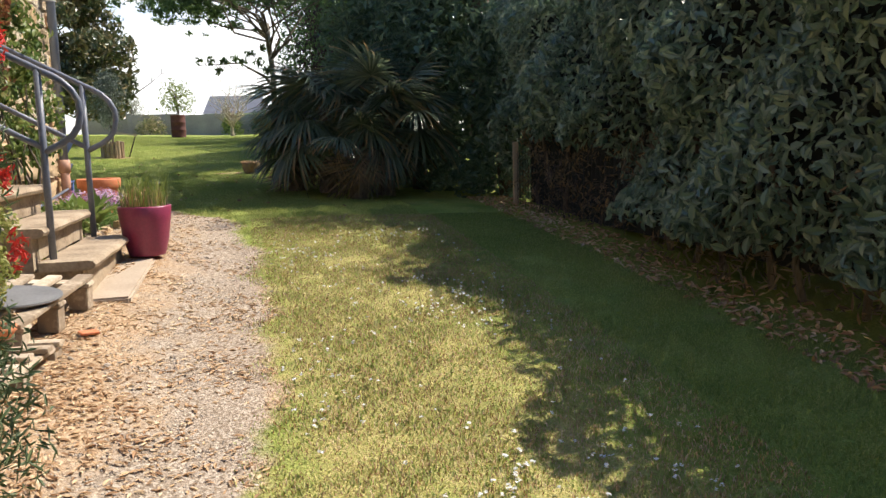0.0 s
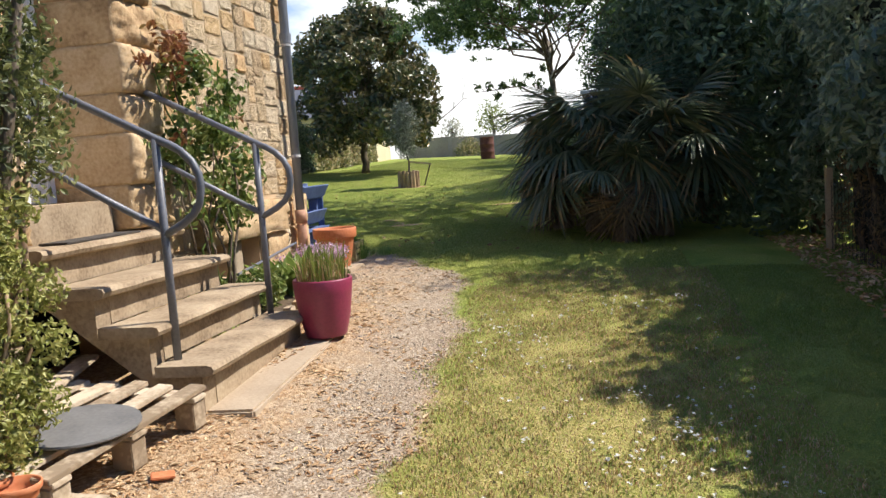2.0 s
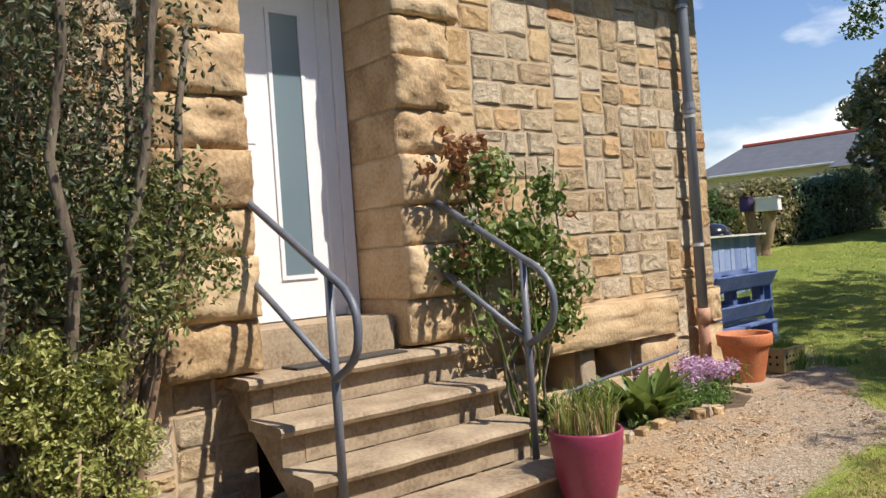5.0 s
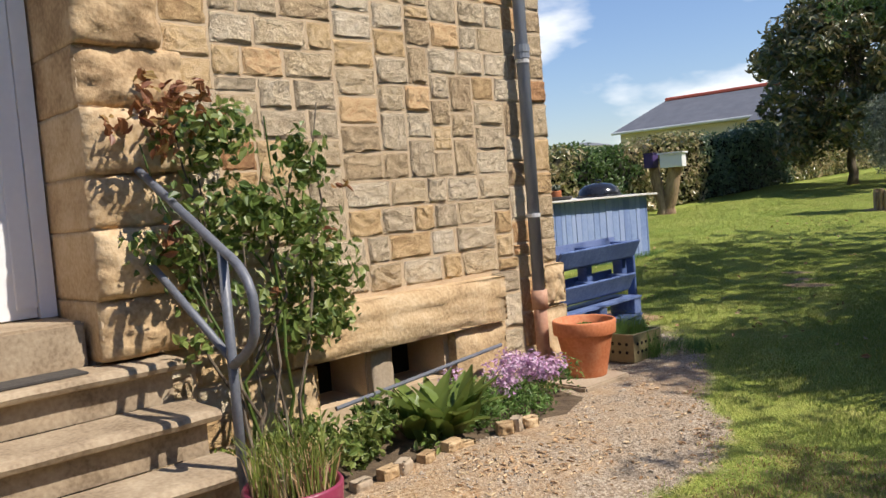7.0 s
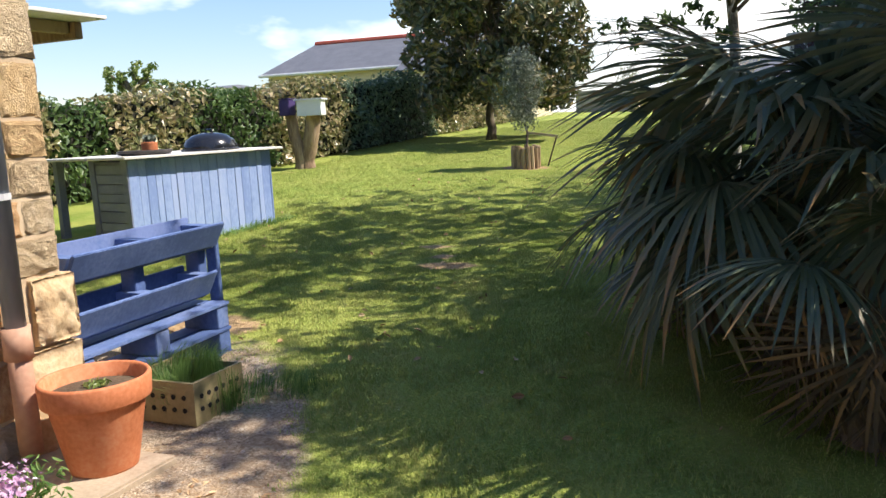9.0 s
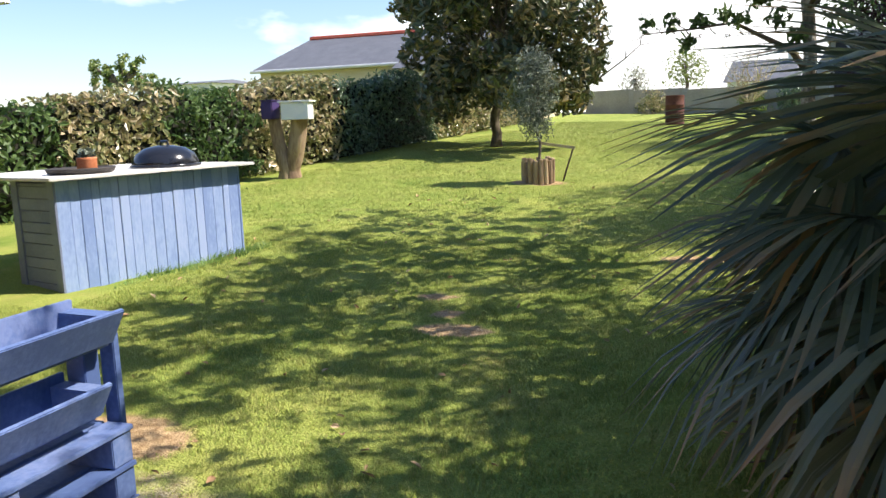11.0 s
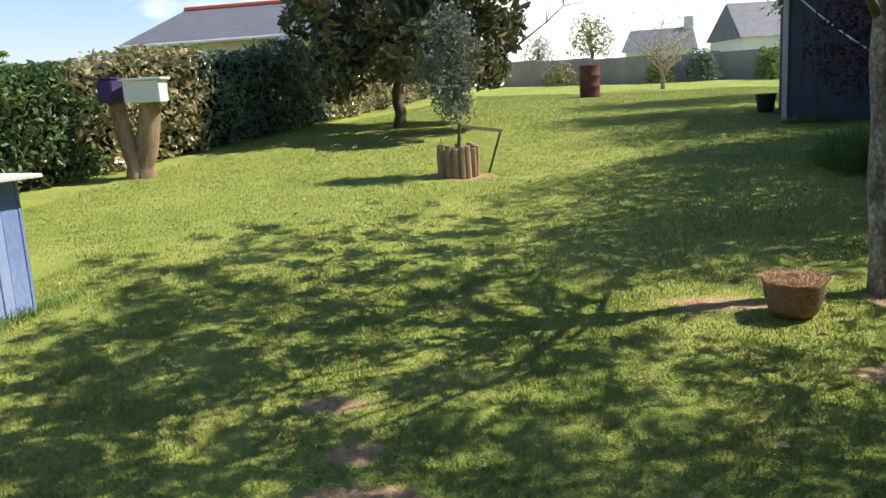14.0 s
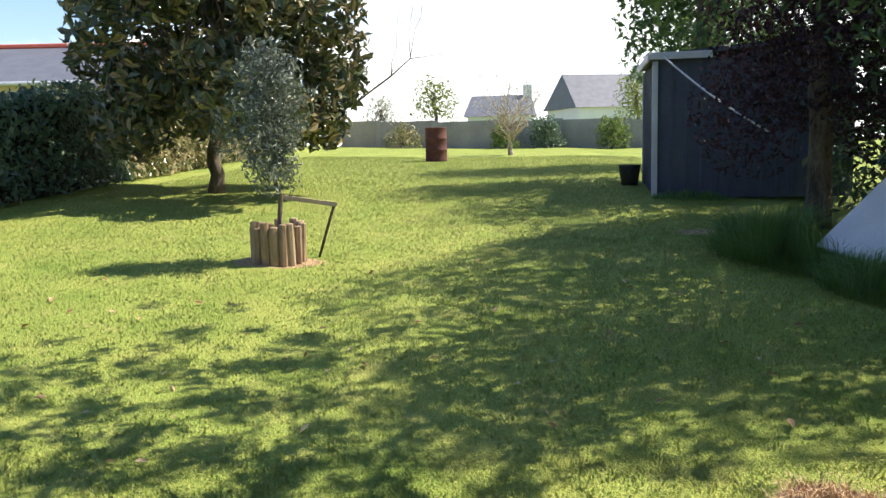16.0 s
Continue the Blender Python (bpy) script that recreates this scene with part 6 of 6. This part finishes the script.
# clouds: a far sheet beyond everything, white where the noise is dense
def cloud_sheet():
    m = bpy.data.materials.new("fair_weather_cloud")
    m.use_nodes = True
    n, l = m.node_tree.nodes, m.node_tree.links
    out = n["Material Output"]
    em, trn, mx = n.new("ShaderNodeEmission"), n.new("ShaderNodeBsdfTransparent"), n.new("ShaderNodeMixShader")
    em.inputs[0].default_value, em.inputs[1].default_value = (1, 1, 1, 1), 1.0
    co, mp, nz_, rp = n.new("ShaderNodeTexCoord"), n.new("ShaderNodeMapping"), n.new("ShaderNodeTexNoise"), n.new("ShaderNodeValToRGB")
    mp.inputs["Scale"].default_value = (.0042, .0042, .0105)
    mp.inputs["Location"].default_value = (1.7, .4, .35)
    nz_.inputs["Scale"].default_value, nz_.inputs["Detail"].default_value, nz_.inputs["Roughness"].default_value = 1.0, 6, .52
    e = rp.color_ramp.elements
    e[0].position, e[0].color, e[1].position, e[1].color = .55, (0, 0, 0, 1), .70, (1, 1, 1, 1)
    l.new(co.outputs["Object"], mp.inputs["Vector"])
    l.new(mp.outputs[0], nz_.inputs["Vector"])
    sep, rng_, add = n.new("ShaderNodeSeparateXYZ"), n.new("ShaderNodeMapRange"), n.new("ShaderNodeMath")
    for i_, v_ in ((1, -440), (2, -20), (3, 0), (4, .24)):
        rng_.inputs[i_].default_value = v_
    l.new(co.outputs["Object"], sep.inputs[0])
    l.new(sep.outputs[0], rng_.inputs[0])
    l.new(nz_.outputs[0], add.inputs[0])
    l.new(rng_.outputs[0], add.inputs[1])
    l.new(add.outputs[0], rp.inputs[0])
    l.new(rp.outputs[0], mx.inputs[0])
    l.new(trn.outputs[0], mx.inputs[1])
    l.new(em.outputs[0], mx.inputs[2])
    l.new(mx.outputs[0], out.inputs["Surface"])
    bm = bmesh.new()
    R, rows = 900, []
    for k in range(49):
        a = radians(20 + k * 3.5)
        rows.append([bm.verts.new((R * math.cos(a), R * math.sin(a), zz)) for zz in (-20, 120, 300, 480)])
    for a, b in zip(rows, rows[1:]):
        for i in range(3):
            bm.faces.new((a[i], b[i], b[i + 1], a[i + 1]))
    ob = part("backdrop", bm, m)
    return tagged(ob, "white fair-weather clouds far off in a blue sky", "clouds", kind="structure")


cloud_sheet()

# ---- lawn blades, daisies, gravel, litter ----
def scatter(n, x0, x1, y0, y1, seed):
    rr_ = np.random.RandomState(seed)
    return np.stack([rr_.uniform(x0, x1, n), rr_.uniform(y0, y1, n)], 1), rr_


def lay_grass(n, x0, x1, y0, y1, h, w, seed, label, mat=None):
    q, rr_ = scatter(n, x0, x1, y0, y1, seed)
    keep = (rr_.uniform(0, 1, n) > gravel_mask(q[:, 0], q[:, 1]) * 1.06 + .02) & (rr_.uniform(0, 1, n) > dirt_mask(q[:, 0], q[:, 1]) * 1.3) & ((q[:, 0] > -1.9) | (q[:, 1] > 9.3))
    inbar = (q[:, 0] < -4.7) & (q[:, 1] > 12.5) & (q[:, 1] < 15)
    q = q[keep & ~inbar]
    p = np.stack([q[:, 0], q[:, 1], gz(q[:, 0], q[:, 1]) - .004], 1)
    tagged(link_mesh("lawn_grass", blades(p, h, w, .9, seed), mat or L_GRASS), label, "grass", kind="stuff")


lay_grass(190000, -.6, 3.0, 1.6, 8.5, .025, .0042, 221, "short mown grass blades beside the gravel")
lay_grass(260000, -5.2, 1.8, 8.5, 16.0, .027, .0055, 222, "short mown grass blades of the main lawn")
lay_grass(110000, -7.5, 2.0, 16.0, 26.0, .027, .009, 223, "short mown grass blades of the upper lawn")
lay_grass(60000, -7.0, 2.6, 26.0, 37.0, .03, .014, 225, "short mown grass blades at the far end of the lawn")
lay_grass(62000, .05, 1.9, 1.6, 8.4, .026, .004, 224, "straw-coloured dry blades among the lawn", L_STRAW)
q, rr_ = scatter(1000, .2, 1.7, 1.8, 7.3, 231)
q = q[(np.sin(q[:, 0] * 3.1 + 1) * np.sin(q[:, 1] * 2.3) + rr_.normal(0, .5, len(q))) > .25]
p = np.repeat(np.stack([q[:, 0], q[:, 1], gz(q[:, 0], q[:, 1]) + .03], 1), 3, axis=0)
p += rr_.normal(0, .004, p.shape)
tagged(link_mesh("daisies", leaves(p, np.tile([[0, 0, 1.0]], (len(p), 1)), .015, .8, .25, 232), L_WHITE), "small white daisies dotted over the lawn", "daisies", kind="stuff")
q, rr_ = scatter(260, -5, 1.5, 9, 20, 233)
p = np.stack([q[:, 0], q[:, 1], gz(q[:, 0], q[:, 1]) + .02], 1)
tagged(link_mesh("fallen_leaves", leaves(p, np.tile([[0, 0, 1.0]], (len(p), 1)), .05, .5, .4, 234), L_STRAW), "brown fallen leaves scattered over the lawn", "fallen leaves", kind="stuff")


def pebbles(n, x0, x1, y0, y1, s, seed, label, thresh=.5):
    q, rr_ = scatter(n, x0, x1, y0, y1, seed)
    q = q[gravel_mask(q[:, 0], q[:, 1]) > thresh]
    n = len(q)
    base = np.array([(1, 0, 0), (-.5, .87, 0), (-.5, -.87, 0), (.35, .35, .6), (-.5, .1, .55), (.1, -.45, .6)]) * .5
    sc = s * rr_.uniform(.5, 1.5, (n, 1, 1)) * rr_.uniform(.7, 1.2, (n, 1, 3))
    a = rr_.uniform(0, 6.28, n)
    rot = np.stack([np.stack([np.cos(a), -np.sin(a), 0 * a], 1), np.stack([np.sin(a), np.cos(a), 0 * a], 1), np.stack([0 * a, 0 * a, 1 + 0 * a], 1)], 1)
    v = np.einsum("nij,nkj->nki", rot, base[None] * sc) + np.stack([q[:, 0], q[:, 1], gz(q[:, 0], q[:, 1]) - .001], 1)[:, None]
    i = np.arange(n)[:, None] * 6
    f = np.concatenate([i + np.array([t_]) for t_ in ((0, 1, 3), (1, 4, 3), (1, 2, 4), (2, 5, 4), (2, 0, 5), (0, 3, 5), (3, 4, 5))], 0)
    me = bpy.data.meshes.new("pebbles")
    me.from_pydata(v.reshape(-1, 3), [], f)
    tagged(link_mesh("gravel", me, L_PEBBLE), label, "gravel", kind="stuff")


pebbles(40000, -1.8, .35, 1.5, 10.2, .0085, 241, "loose grey and buff gravel along the house")
pebbles(1500, -1.8, .35, 1.5, 10.2, .024, 242, "larger loose stones in the gravel")


def litter(n, x0, x1, y0, y1, size, seed, label, bias):
    q, rr_ = scatter(n, x0, x1, y0, y1, seed)
    g = gravel_mask(q[:, 0], q[:, 1])
    patchy = .55 + .6 * np.sin(q[:, 0] * 5.1 + 2 * np.sin(q[:, 1] * 2.2)) * np.sin(q[:, 1] * 3.7 + q[:, 0] * 2)
    keep = (g > .4) & (rr_.uniform(0, 1, n) < patchy) & (rr_.uniform(0, 1, n) < np.clip(1 - (q[:, 0] + .8) * bias, .12, 1) * np.clip(1.25 - smooth_step(q[:, 1], 4.5, 7.8), .12, 1)) & ((q[:, 0] > -1.1) | (q[:, 1] < 4.7))
    q = q[keep]
    p = np.stack([q[:, 0], q[:, 1], gz(q[:, 0], q[:, 1]) + .005], 1)
    tagged(link_mesh("leaf_litter", leaves(p, np.tile([[0, 0, 1.0]], (len(p), 1)), size, .34, .16, seed, 0, .6), L_STRAW), label, "leaf litter", kind="stuff")


litter(46000, -1.9, .3, 1.5, 9.0, .032, 251, "dry straw and dead leaves over the gravel", .75)
q, rr_ = scatter(2000, 2.72, 3.3, 1.0, 10.2, 252)
p = np.stack([q[:, 0], q[:, 1], gz(q[:, 0], q[:, 1]) + .012], 1)
tagged(link_mesh("hedge_litter", leaves(p, np.tile([[0, 0, 1.0]], (len(p), 1)), .055, .4, .4, 253), L_STRAW), "dead leaves under the laurel hedge", "leaf litter", kind="stuff")

# ---- stones of the wall field, last ----
KEEP = [(DY0 - .02, DY1 + .02, 0, 3.7), (6.85, 8.5, 1.125, 1.41), (6.6, 8.52, 0, 1.11), (8.94, 9.3, 0, 1.42)]
rubble(6.36, HY, .55, 4.17, KEEP, 5)
rubble(3.2, 4.53, .35, 4.17, [], 6)
rubble(4.53, 4.96, .35, 1.33, [], 9)
rubble(DY1, 6.36, .55, 1.33, [], 8)
